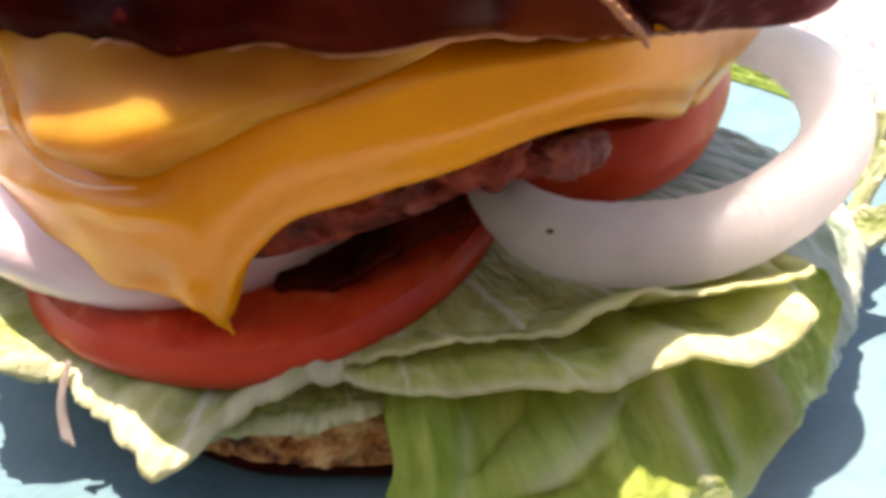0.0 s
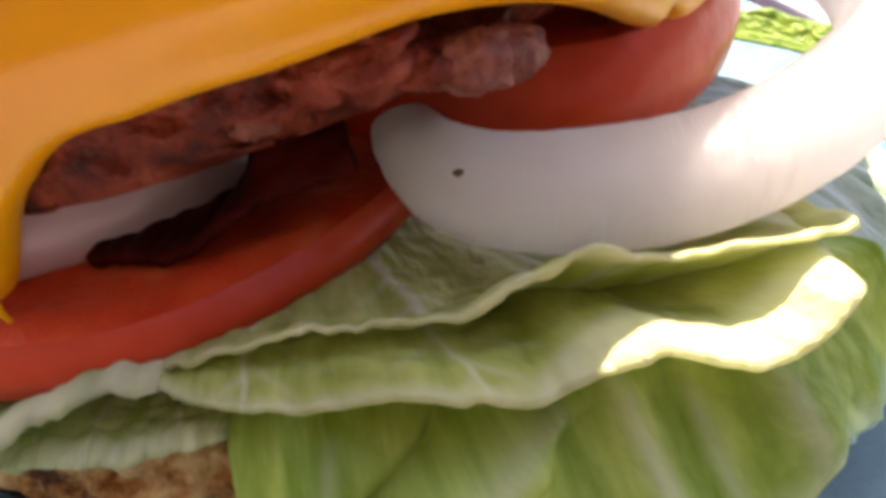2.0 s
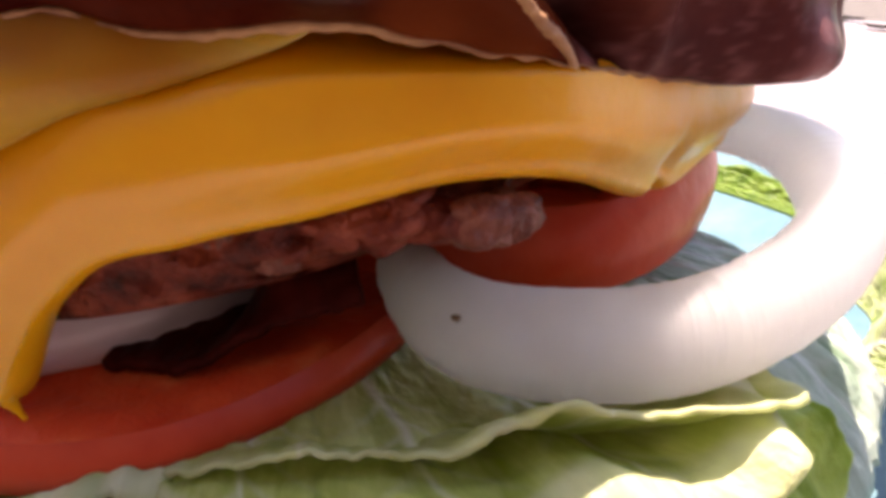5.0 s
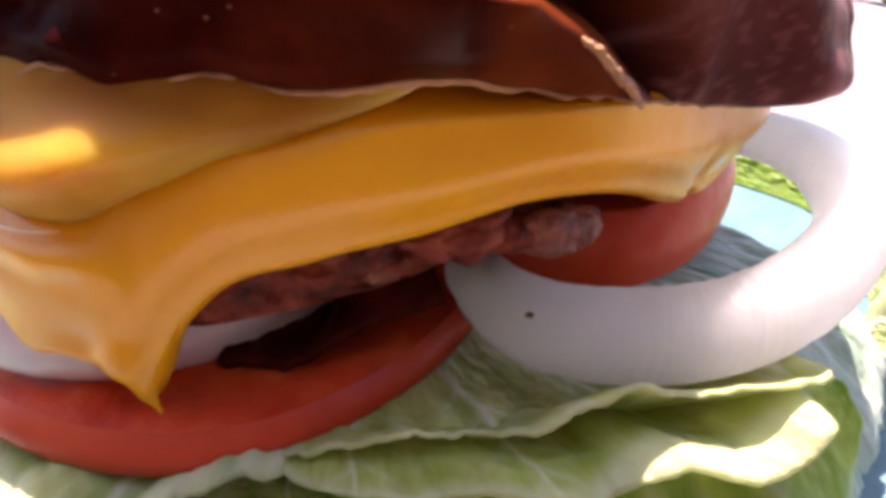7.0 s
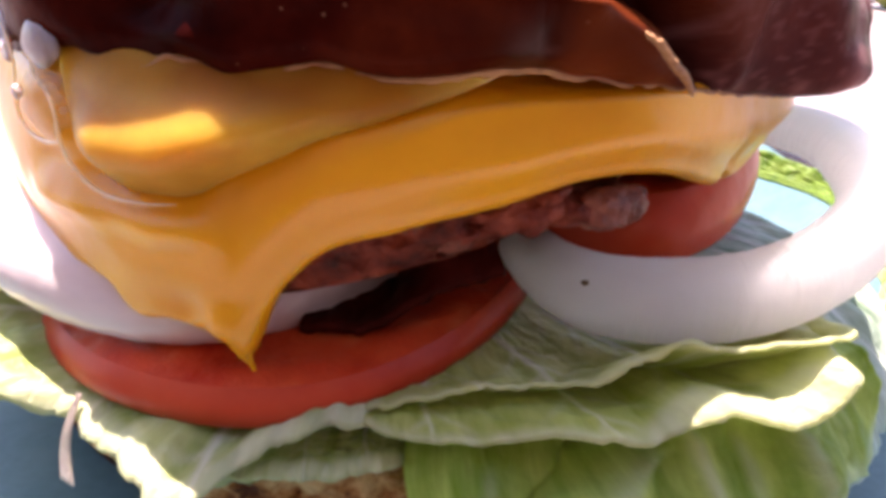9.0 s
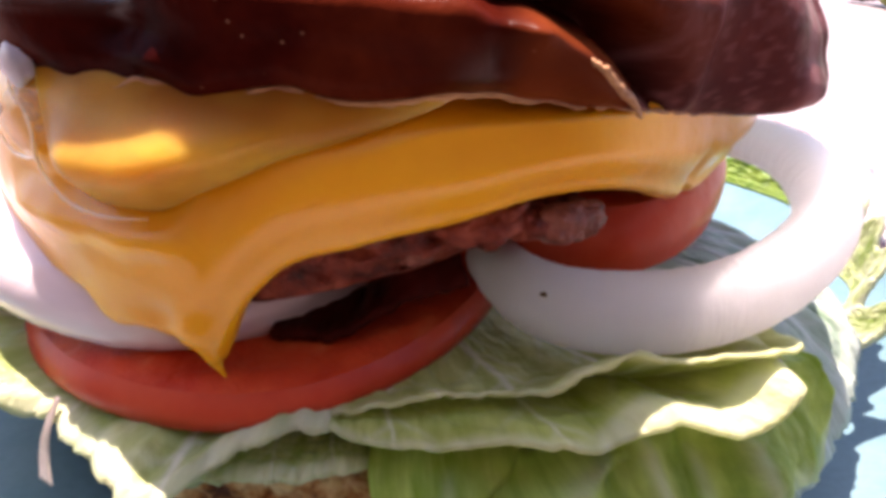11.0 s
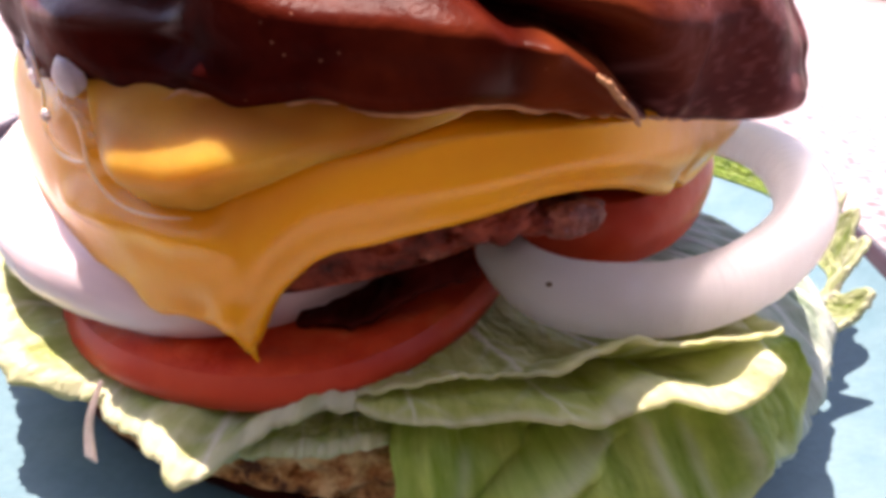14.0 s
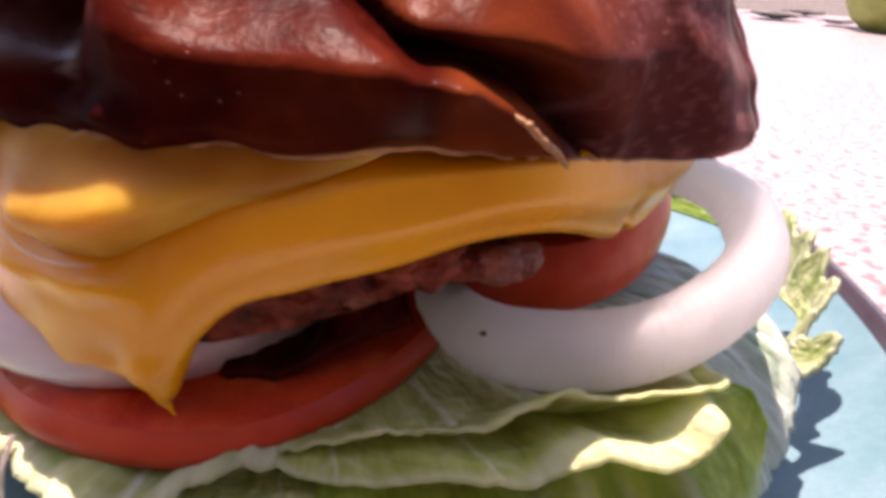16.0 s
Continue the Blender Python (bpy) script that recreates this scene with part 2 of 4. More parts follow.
bubble_mix.inputs[0].default_value = 0.72
bubble_links.new(bubble_nodes["Principled BSDF"].outputs[0], bubble_mix.inputs[1])
bubble_links.new(bubble_clear.outputs[0], bubble_mix.inputs[2])
bubble_links.new(bubble_mix.outputs[0], bubble_nodes["Material Output"].inputs[0])
LETTUCE = leafy("lettuce_pale", (0.36, 0.45, 0.08), (0.76, 0.81, 0.36), 0.5)
LETTUCE_STEM = leafy("lettuce_stem", (0.40, 0.53, 0.13), (0.76, 0.80, 0.42), 0.4)
LETTUCE_TIP = leafy("lettuce_tip", (0.32, 0.42, 0.10), (0.72, 0.76, 0.46), 0.42)
LETTUCE_DEEP = leafy("lettuce_green", (0.25, 0.43, 0.018), (0.72, 0.85, 0.25), 0.56)
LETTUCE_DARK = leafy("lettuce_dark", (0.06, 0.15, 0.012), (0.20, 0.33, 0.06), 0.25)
# blue tint of skylight in shade, put into this leaf's colour
LETTUCE_SKYLIT = leafy("lettuce_skylit", (0.28, 0.43, 0.33), (0.60, 0.73, 0.66), 0.38)
RIB = leafy("lettuce_rib", (0.62, 0.66, 0.34), (0.80, 0.80, 0.58), 0.35)
GLAZE = vary(material("teal_glaze", (0.06, 0.25, 0.32), 0.34, coat=0.0, gloss=0.12, bump=((40, 0.0003), (1200, 0.00005))),
             [(0.3, (0.064, 0.148, 0.178)), (0.7, (0.122, 0.215, 0.245))], size=40,
             mix=([(0.35, (0.9, 0.9, 0.9)), (0.6, (1, 1, 1))], 700, (1, 1, 1)))
RIM_GLAZE = vary(material("brown_glaze", (0.06, 0.03, 0.025), 0.09, gloss=0.35, bump=((90, 0.0002),)),
                 [(0.3, (0.015, 0.007, 0.006)), (0.7, (0.035, 0.018, 0.016))], size=60)
TABLE_STONE = vary(material("speckled_tabletop", (0.8, 0.76, 0.74), 0.5, bump=((500, 0.0003),)),
                   [(0.33, (0.10, 0.045, 0.05)), (0.42, (0.18, 0.11, 0.115)), (0.49, (0.255, 0.235, 0.235))], size=240, stretch=(0.8, 1, 1),
                   mix=([(0.3, (0.93, 0.9, 0.9)), (0.7, (1, 1, 1))], 9, (1, 1, 1)))
EARTH = vary(material("earth", (0.25, 0.18, 0.12), 0.9, bump=((30, 0.02),)),
             [(0.3, (0.03, 0.026, 0.022)), (0.5, (0.08, 0.07, 0.06)), (0.7, (0.17, 0.15, 0.135))], size=22)
# dark colour of the patches that stand in for shade on the table
TABLE_SHADE = vary(material("table_shade", (0.06, 0.05, 0.045), 0.8, bump=((200, 0.001),)),
                [(0.3, (0.02, 0.018, 0.016)), (0.7, (0.07, 0.06, 0.052))], size=40)
# dark surface of the added wall that blocks sky light
SKY_BLOCK = vary(material("sky_block_brown", (0.2, 0.13, 0.09), 0.9, bump=((60, 0.004),)),
               [(0.3, (0.035, 0.02, 0.014)), (0.7, (0.06, 0.036, 0.026))], size=6)
FRUIT = vary(material("fruit_skin", (0.3, 0.34, 0.08), 0.35, sss=0.1, bump=((200, 0.0002),)), [(0.3, (0.20, 0.25, 0.05)), (0.7, (0.30, 0.33, 0.09))], size=60)


# ---- building helpers, all in centimetres ----
def part(name, bm, mat, parent=None, label="", thick=0.0, smooth=True):
    bmesh.ops.scale(bm, vec=(0.01, 0.01, 0.01), verts=bm.verts)
    mesh = bpy.data.meshes.new(name)
    bm.to_mesh(mesh)
    bm.free()
    mesh.materials.append(mat)
    if smooth:
        mesh.shade_smooth()
    ob = new(name, mesh)
    if parent:
        ob.parent = parent
    if label:
        ob["label"] = label
    if thick:
        s = ob.modifiers.new("thickness", "SOLIDIFY")
        s.thickness, s.offset = thick / 100, 0
    return ob


def thing(name, label, category, group="", kind=""):
    return tagged(new(name), label, category, group, kind)


def grid(fn, nu, nv, round_u=False, round_v=False):
    """A sheet of nu by nv steps: fn(u, v) gives the place in centimetres, u and v run from 0 to 1."""
    bm = bmesh.new()
    uv = bm.loops.layers.uv.new("UVMap")
    cu, cv = nu if round_u else nu + 1, nv if round_v else nv + 1
    vs = [[bm.verts.new(fn(i / nu, j / nv)) for j in range(cv)] for i in range(cu)]
    for i in range(nu):
        for j in range(nv):
            face = bm.faces.new((vs[i][j], vs[(i + 1) % cu][j], vs[(i + 1) % cu][(j + 1) % cv], vs[i][(j + 1) % cv]))
            for loop, (a, b) in zip(face.loops, ((i, j), (i + 1, j), (i + 1, j + 1), (i, j + 1))):
                loop[uv].uv = (a / nu, b / nv)
    return bm


def curve(keys):
    """A smooth curve through keys (x, values...): a function of x."""
    xs = np.array([k[0] for k in keys], float)
    ys = np.array([k[1:] for k in keys], float)
    slopes = np.gradient(ys, xs, axis=0)

    def at(x):
        x = min(max(x, xs[0]), xs[-1])
        i = min(int(np.searchsorted(xs, x, "right")) - 1, len(xs) - 2)
        h = xs[i + 1] - xs[i]
        s = (x - xs[i]) / h
        a, b = 2 * s**3 - 3 * s * s + 1, s**3 - 2 * s * s + s
        y = a * ys[i] + b * h * slopes[i] + (1 - a) * ys[i + 1] + (s**3 - s * s) * h * slopes[i + 1]
        return y if len(y) > 1 else float(y[0])

    return at


def round_place(theta, r, z):
    """A place at an angle from the front (degrees, positive to the right), a radius and a height."""
    a = radians(theta)
    return Vector((r * math.sin(a), -r * math.cos(a), z))


def rough_noise(x, y, z, size=1.0):
    return noise.noise(Vector((x / size, y / size, z / size)))


def smoothstep(a, b, x):
    s = min(max((x - a) / (b - a), 0.0), 1.0)
    return s * s * (3 - 2 * s)


def tube(points, radius, sides=12, closed=False):
    """A round rod along points; radius: a number or a function of the way along, 0 to 1."""
    pts = [Vector(p) for p in points]
    n = len(pts)
    bm = bmesh.new()
    rings = []
    up = Vector((0.1, 0.2, 1)).normalized()
    for i, p in enumerate(pts):
        ahead = (pts[(i + 1) % n] - pts[i - 1]) if closed else (pts[min(i + 1, n - 1)] - pts[max(i - 1, 0)])
        side = ahead.cross(up).normalized()
        over = side.cross(ahead).normalized()
        r = radius(i / max(n - 1, 1)) if callable(radius) else radius
        rings.append([bm.verts.new(p + r * (math.cos(k * math.tau / sides) * side + math.sin(k * math.tau / sides) * over)) for k in range(sides)])
    for i in range(n if closed else n - 1):
        a, b = rings[i], rings[(i + 1) % n]
        for k in range(sides):
            bm.faces.new((a[k], a[(k + 1) % sides], b[(k + 1) % sides], b[k]))
    if not closed:
        bm.faces.new(rings[0][::-1])
        bm.faces.new(rings[-1])
    return bm


# ---- the setting ----
def box(x0, x1, y0, y1, z0, z1):
    bm = bmesh.new()
    bmesh.ops.create_cube(bm, size=1)
    bmesh.ops.scale(bm, vec=(x1 - x0, y1 - y0, z1 - z0), verts=bm.verts)
    bmesh.ops.translate(bm, vec=((x0 + x1) / 2, (y0 + y1) / 2, (z0 + z1) / 2), verts=bm.verts)
    return bm


ground = part("ground", grid(lambda u, v: Vector(((u - 0.5) * 40000, (v - 0.5) * 40000, -74)), 4, 4), EARTH)
tagged(ground, "bare sunlit grey-brown earth beyond the table", "ground", kind="structure")

table = thing("table", "pale speckled stone table in bright sun under the plate", "table")
top = box(-80, 90, -16, 112, -3, 0)
bmesh.ops.bevel(top, geom=top.edges[:], offset=0.6, segments=3, affect="EDGES")
part("tabletop", top, TABLE_STONE, table, smooth=False)
for x in (-68, 78):
    for y in (-6, 102):
        leg = box(x - 4, x + 4, y - 4, y + 4, -74, -3.2)
        bmesh.ops.bevel(leg, geom=leg.edges[:], offset=0.5, segments=2, affect="EDGES")
        part("leg", leg, TABLE_STONE, table, smooth=False)

# unseen wall, added to keep sky light off the front of the burger
wall = part("sky_block_south", box(-300, 300, -62, -48, -74, 78), SKY_BLOCK)
tagged(wall, "unseen dark brown wall added to block sky light from the front", "wall", kind="structure")

# ---- the plate ----
PLATE_X, PLATE_Y, PLATE_WIDE, PLATE_LONG = -0.15, 6.0, 11.15, 14.0


def squircle(a):
    c, s = math.cos(a), math.sin(a)
    r = 1 / (abs(c) ** 3.2 + abs(s) ** 3.2) ** (1 / 3.2)
    return PLATE_WIDE * r * c, PLATE_LONG * r * s


def lathe_plate(profile, steps=160):
    def at(u, v):
        d, z = profile(v)
        x, y = squircle(u * math.tau)
        return Vector((PLATE_X + x * d, PLATE_Y + y * d, z))

    return at, steps


plate = thing("plate", "teal glazed stoneware plate with a dark brown rim", "plate")
dish = curve([(0, 0.002, 0.8), (0.4, 0.72, 0.8), (0.55, 0.84, 0.95), (0.7, 0.93, 1.5), (0.8, 0.965, 1.85)])
fn, steps = lathe_plate(lambda v: dish(0.8 * v))
part("dish", grid(fn, steps, 40, round_u=True), GLAZE, plate)
lip = curve([(0, 0.962, 1.83), (0.25, 0.975, 2.02), (0.5, 0.992, 2.03), (0.75, 1.0, 1.85), (0.85, 0.985, 1.5), (1, 0.86, 0.5)])
fn, steps = lathe_plate(lip)
part("rim", grid(fn, steps, 24, round_u=True), RIM_GLAZE, plate, "dark brown glossy rim")
foot = curve([(0, 0.87, 0.52), (0.5, 0.72, 0.0), (1, 0.003, 0.0)])
fn, steps = lathe_plate(foot)
part("underside", grid(fn, steps, 10, round_u=True), GLAZE, plate)

# ---- the hamburger, from the plate up ----
STACK = "layers of the hamburger"


def bun_bottom():
    bun = thing("bottom_bun", "toasted bottom bun half with dark crust and open crumb", "bun", STACK)

    def crust(u, v):
        th = u * 360
        r, z = curve([(0, 0.05, 0.82), (0.5, 4.6, 0.82), (0.75, 5.5, 0.95), (1, 5.72, 1.35)])(v)
        n = 0.12 * rough_noise(math.sin(radians(th)) * 5, math.cos(radians(th)) * 5, z * 2, 1.1)
        return round_place(th, r + n * v, z + 0.05 * n)

    def crumb(u, v):
        th = u * 360
        r, z = curve([(0, 5.70, 1.33), (0.35, 5.62, 1.7), (0.6, 5.5, 2.0), (0.75, 5.2, 2.1), (1, 0.05, 2.1)])(v)
        p = round_place(th, r, z)
        n = 0.16 * rough_noise(p.x, p.y, p.z * 1.6, 0.35) + 0.1 * rough_noise(p.x, p.y, p.z, 0.14)
        return round_place(th, r + n * (1 if v < 0.8 else 0.2), z + 0.5 * n)

    part("crust", grid(crust, 180, 16, round_u=True), CRUST, bun, "dark brown baked crust")
    part("crumb", grid(crumb, 360, 30, round_u=True), CRUMB, bun, "toasted coarse crumb")


bun_bottom()


def mark_veins(ob, steps, value):
    """Writes how pale the leaf is at each point: value(u, v), 0 to 1."""
    layer = ob.data.attributes.new("vein", "FLOAT", "POINT")
    rows = steps[1] + 1
    layer.data.foreach_set("value", [value(n // rows / steps[0], n % rows / steps[1]) for n in range(len(ob.data.vertices))])


def rib_pattern(ribs, seed, rim_pale, rim_from):
    """Main ribs with side veins that leave them at an angle."""
    def value(u, v):
        best = 0.0
        for k in ribs:
            off = u - k - 0.05 * math.sin(3 * k) * v - 0.02 * noise.noise(Vector((v * 4, seed, k)))
            best = max(best, 0.8 * math.exp(-((off / (0.012 * (1.3 - v))) ** 2)))
            if abs(off) < 0.14:
                wave = (v * 5.5 - abs(off) * 11 + 3 * k + (0.4 if off > 0 else 0.0)) % 1 - 0.5
                best = max(best, 0.42 * math.exp(-((wave / 0.1) ** 2)) * (1 - abs(off) / 0.14))
        # the pale rim is whitened further, sunlight on it put into the colour
        return max(best * smoothstep(0.05, 0.25, v), rim_pale * smoothstep(rim_from(u), rim_from(u) + 0.06, v) * (0.75 + 0.5 * noise.noise(Vector((u * 40, seed, v * 3)))))

    return value


def lettuce(label, keys, inner, mat, crease=0.5, ruffle=0.15, waves=1.0, seed=0.0, steps=(200, 60), sag=0.0, power=1.6, strip=0.0, curl=0.12, rib=(0.2, 0.45, 0.7), thick=0.05, fringe_size=0.08, rim_pale=0.45, rim_from=lambda u: 0.9):
    """A leaf whose rim runs through keys (angle, radius, height); inner: (radius, height) of its tucked-in side."""
    leaf = thing("lettuce_leaf", label, "lettuce", STACK)
    rim = curve(keys)
    a0, a1 = keys[0][0], keys[-1][0]

    def at(u, v):
        th = a0 + (a1 - a0) * u
        r1, z1 = rim(th)
        r0 = r1 - strip if strip else inner[0]
        r = r0 + (r1 - r0) * v
        z = inner[1] + (z1 - inner[1]) * v**power + sag * math.sin(math.pi * v)
        roll = max(0.0, (v - 0.93) / 0.07)
        c = curl(th) if callable(curl) else curl
        r, z = r + c * 0.5 * (roll - v**power), z + c * (v**power - roll * roll)
        s = th * waves / 7.0 + seed
        fold = math.sin(s * 1.9 + 1.3 * math.sin(s * 0.7)) * ruffle * v * v
        vein = crease * 0.1 * abs(rough_noise(s * 1.1, v * 1.2, seed, 0.5)) * (0.3 + v)
        small = 0.05 * rough_noise(s, v * 6, seed + 5, 0.35) * v
        fringe = fringe_size * (rough_noise(s * 1.1, seed, 7, 0.5) + 0.6 * rough_noise(s * 3.3, seed, 3, 0.5)) * v**6
        return round_place(th, r + fringe + 0.35 * fold, z + fold + vein + small)

    blade = part("blade", grid(at, *steps), mat, leaf, thick=thick)
    if rib:
        mark_veins(blade, steps, rib_pattern(rib, seed, rim_pale, rim_from))
        for k in rib:
            pts = [at(k + 0.05 * math.sin(3 * k) * (0.15 + 0.7 * j / 20), 0.15 + 0.7 * j / 20) - Vector((0, 0, 0.02)) for j in range(21)]
            part("rib", tube(pts, lambda s: 0.042 * (1.02 - s), 8), RIB, blade, "pale rib")
    return leaf


# the leaf that hangs over the front down to the plate
def hanging_leaf():
    leaf = thing("lettuce_leaf", "large green lettuce leaf hanging down to the plate", "lettuce", STACK)
    low = curve([(5.5, 6.5, 1.3), (8, 6.75, 1.3), (12, 7.15, 1.35), (20, 7.72, 1.6), (28, 7.98, 1.65), (34, 7.97, 1.75), (37.5, 7.9, 1.8), (39, 7.82, 2.02), (40.8, 7.78, 2.34), (43, 7.84, 2.4), (47.8, 7.9, 2.22), (52, 7.9, 2.2), (56, 7.7, 2.7)])
    mid = curve([(6.5, 5.5, 2.55), (12, 5.75, 2.75), (20, 6.1, 2.95), (32, 6.6, 3.05), (45, 7.2, 3.2), (56, 7.4, 3.3)])
    # folds: angle and way down at the top, then at the foot; height; strength of the pale vein
    folds = ((33, 0.41, 34, 0.9, 0.15, 0.75), (29.3, 0.45, 19.5, 0.68, 0.3, 0.6), (41, 0.45, 41.3, 0.95, 0.2, 0.6), (37.4, 0.5, 37.6, 0.95, 0.07, 0.45), (15, 0.5, 12.5, 0.95, 0.08, 0.3))

    def off_fold(fold, th, v):
        t0, v0, t1, v1 = fold[:4]
        s = (v - v0) / (v1 - v0)
        return th - t0 - (t1 - t0) * s + 0.3 * math.sin(s * 3.0), smoothstep(-0.12, 0.1, s) * (1 - smoothstep(0.85, 1.3, s))

    def at(u, v):
        th = 6.5 + 49.5 * u
        r1, z1 = mid(th)
        r2, z2 = low(th)
        if v < 0.4:
            s = v / 0.4
            r, z = 4.4 + (r1 - 4.4) * s, 2.4 + (z1 - 2.4) * math.sin(s * math.pi / 2)
        else:
            s = (v - 0.4) / 0.6
            r, z = r1 + (r2 - r1) * s + 0.12 * math.sin(math.pi * s), z1 + (z2 - z1) * s
        fold = 0.3 * rough_noise(th / 9, v * 0.8, 4) * math.sin(math.pi * min(v, 0.75)) + 0.12 * rough_noise(th / 3.2, v * 1.5, 8) * v
        for f in folds:
            d, k = off_fold(f, th, v)
            fold += f[4] * k * (1 - 0.75 * smoothstep(0.7, 0.95, v)) * (math.exp(-((d / (2.6 if d > 0 else 1.0)) ** 2)) - 0.9 * math.exp(-(((d + 3.2) / 2.0) ** 2)))
        fold -= 0.4 * math.exp(-(((th - 24.5) / 3) ** 2) - (((v - 0.48) / 0.05) ** 2))
        fringe = 0.12 * rough_noise(th * 0.35, 3, 1, 0.7) * v**6
        small = 0.05 * rough_noise(th * 0.25, v * 5, 2, 0.5)
        return round_place(th + (1.3 * math.sin(math.pi * v) + 1.1 * rough_noise(v * 5, 1, 1)) * (1 - u) ** 6, r + fold + small, z + fringe)

    def pale(u, v):
        best = 0.0
        for f in folds:
            d, k = off_fold(f, 6.5 + 49.5 * u, v)
            best = max(best, f[5] * k * (0.8 * math.exp(-((d / 0.6) ** 2)) + 0.14 * math.exp(-((d / 2.2) ** 2))))
        # the foot is paled too: its sunlit cream band painted in
        return max(min(best, 0.85), 0.55 * smoothstep(0.8, 0.98, v))

    blade = part("blade", grid(at, 220, 90), LETTUCE_DEEP, leaf, thick=0.05)
    mark_veins(blade, (220, 90), pale)
    for f in folds[:3]:
        path = []
        for j in range(25):
            k = j / 24
            v = f[1] + (f[3] - f[1]) * k
            path.append(at((f[0] + (f[2] - f[0]) * k - 0.3 * math.sin(3 * k) - 6.5) / 49.5, v) + Vector((0, 0.02, -0.01)))
        part("rib", tube(path, lambda s: 0.034 * (1.02 - s), 8), RIB, blade, "pale rib")


hanging_leaf()
# white reaches further in from the rim along its painted sunlit stretch
lettuce("pale yellow-green lettuce leaf with a sunlit wavy rim",
        [(-2, 5.6, 2.75), (3, 5.8, 2.86), (7, 6.0, 2.88), (11.5, 6.25, 2.98), (15, 6.5, 3.14), (18.5, 6.7, 3.30), (22, 6.9, 3.36), (25.5, 7.0, 3.30), (28, 7.05, 3.31), (30, 7.15, 3.44), (32.5, 7.25, 3.55), (34, 7.35, 3.52), (36, 7.5, 3.44), (38, 7.6, 3.41), (40, 7.72, 3.55), (41.5, 7.8, 3.82), (44, 7.4, 3.85), (50, 6.9, 3.6)],
        (3.6, 3.0), LETTUCE, ruffle=0.03, seed=1.0, thick=0.06, power=1.7, curl=lambda th: 0.04 + 0.13 * smoothstep(22, 36, th), fringe_size=0.035, rim_pale=0.62, rim_from=lambda u: 0.94 - 0.1 * smoothstep(0.52, 0.68, u), steps=(260, 70))
lettuce("pale lettuce leaf tucked under the onion ring",
        [(-25, 5.5, 2.3), (-8, 5.6, 2.65), (3, 5.65, 2.95), (6.6, 5.7, 3.06), (10, 5.85, 3.26), (14.6, 6.05, 3.5), (18.7, 6.2, 3.57), (21, 6.35, 3.66), (24, 6.45, 3.68), (26.3, 6.52, 3.79), (28.5, 6.6, 3.92), (30.1, 6.66, 4.07), (34.4, 6.9, 4.06), (39.7, 7.2, 4.08), (44.5, 7.5, 4.1), (48, 7.0, 3.95), (54, 6.5, 3.7)],
        (2.5, 2.8), LETTUCE, ruffle=0.025, seed=4.0, power=4.5, curl=lambda th: 0.04 + 0.08 * smoothstep(20, 29, th), rim_pale=0.5, rim_from=lambda u: 0.93, steps=(260, 60))
lettuce("thick pale lettuce stem piece above the bottom bun",
        [(-16, 6.1, 1.92), (-13.4, 6.1, 2.0), (-8.3, 6.1, 2.2), (-2.3, 6.05, 2.3), (2.8, 5.9, 2.3), (8, 5.6, 2.2), (10, 5.2, 2.15)], (4.4, 2.3), LETTUCE_STEM, ruffle=0.02, seed=2.0, thick=0.13, curl=0.08)
lettuce("frilly lettuce leaf with a sunlit white tip under the tomato",
        [(-62, 6.65, 3.1), (-50, 6.6, 3.0), (-43, 6.85, 2.8), (-38, 6.8, 2.62), (-35, 6.65, 2.52), (-31.5, 6.3, 2.36), (-28.8, 6.22, 2.3), (-26.8, 6.28, 2.22), (-20.6, 6.5, 2.4), (-15.7, 6.8, 2.5), (-12.5, 6.97, 2.38), (-10.8, 6.75, 2.42), (-9.5, 6.4, 2.5), (-7.1, 6.2, 2.66), (-2.4, 6.0, 2.8), (2.6, 5.8, 2.84), (6, 5.5, 2.75)],
        (3.2, 2.5), LETTUCE_TIP, ruffle=0.06, waves=1.3, seed=8.0, curl=0.16)
lettuce("green lettuce leaf at the side under the onion ring, tinted for blue skylight",
        [(44, 7.6, 2.0), (50, 7.8, 1.9), (58, 7.85, 2.0), (64, 7.95, 2.3), (70, 7.95, 2.65), (76, 7.7, 2.95), (82, 6.8, 3.2), (86, 5.6, 3.4)], (4.6, 3.7), LETTUCE_SKYLIT, ruffle=0.10, seed=12.0, crease=1.5, power=2.6, steps=(220, 70), rib=(0.15, 0.3, 0.45, 0.6, 0.72, 0.82, 0.92))
lettuce("frilly sunlit lettuce leaf at the back of the burger",
        [(72, 8.0, 2.6), (76, 8.5, 2.8), (80, 8.2, 2.9), (84, 8.6, 3.05), (89, 8.96, 3.2), (96, 9.0, 3.5), (101, 9.15, 3.6), (105, 9.2, 3.4)], (6.4, 2.4), FRILL, ruffle=0.2, waves=4.2, seed=15.0, strip=0.44, steps=(420, 30), fringe_size=0.045)
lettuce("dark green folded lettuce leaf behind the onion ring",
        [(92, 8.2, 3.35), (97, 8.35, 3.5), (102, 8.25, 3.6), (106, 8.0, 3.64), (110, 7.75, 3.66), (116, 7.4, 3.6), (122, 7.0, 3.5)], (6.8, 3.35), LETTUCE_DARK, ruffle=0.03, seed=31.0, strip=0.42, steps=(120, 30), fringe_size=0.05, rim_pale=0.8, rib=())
lettuce("frilly sunlit lettuce leaf beside an onion ring",
        [(-118, 7.6, 2.8), (-104, 8.0, 3.6), (-92, 7.3, 3.3), (-80, 6.9, 3.0), (-68, 6.7, 3.0), (-58, 6.6, 2.95), (-51, 6.6, 2.8), (-44, 6.3, 2.5)], (3.6, 2.6), LETTUCE_TIP, ruffle=0.22, waves=1.8, seed=21.0)


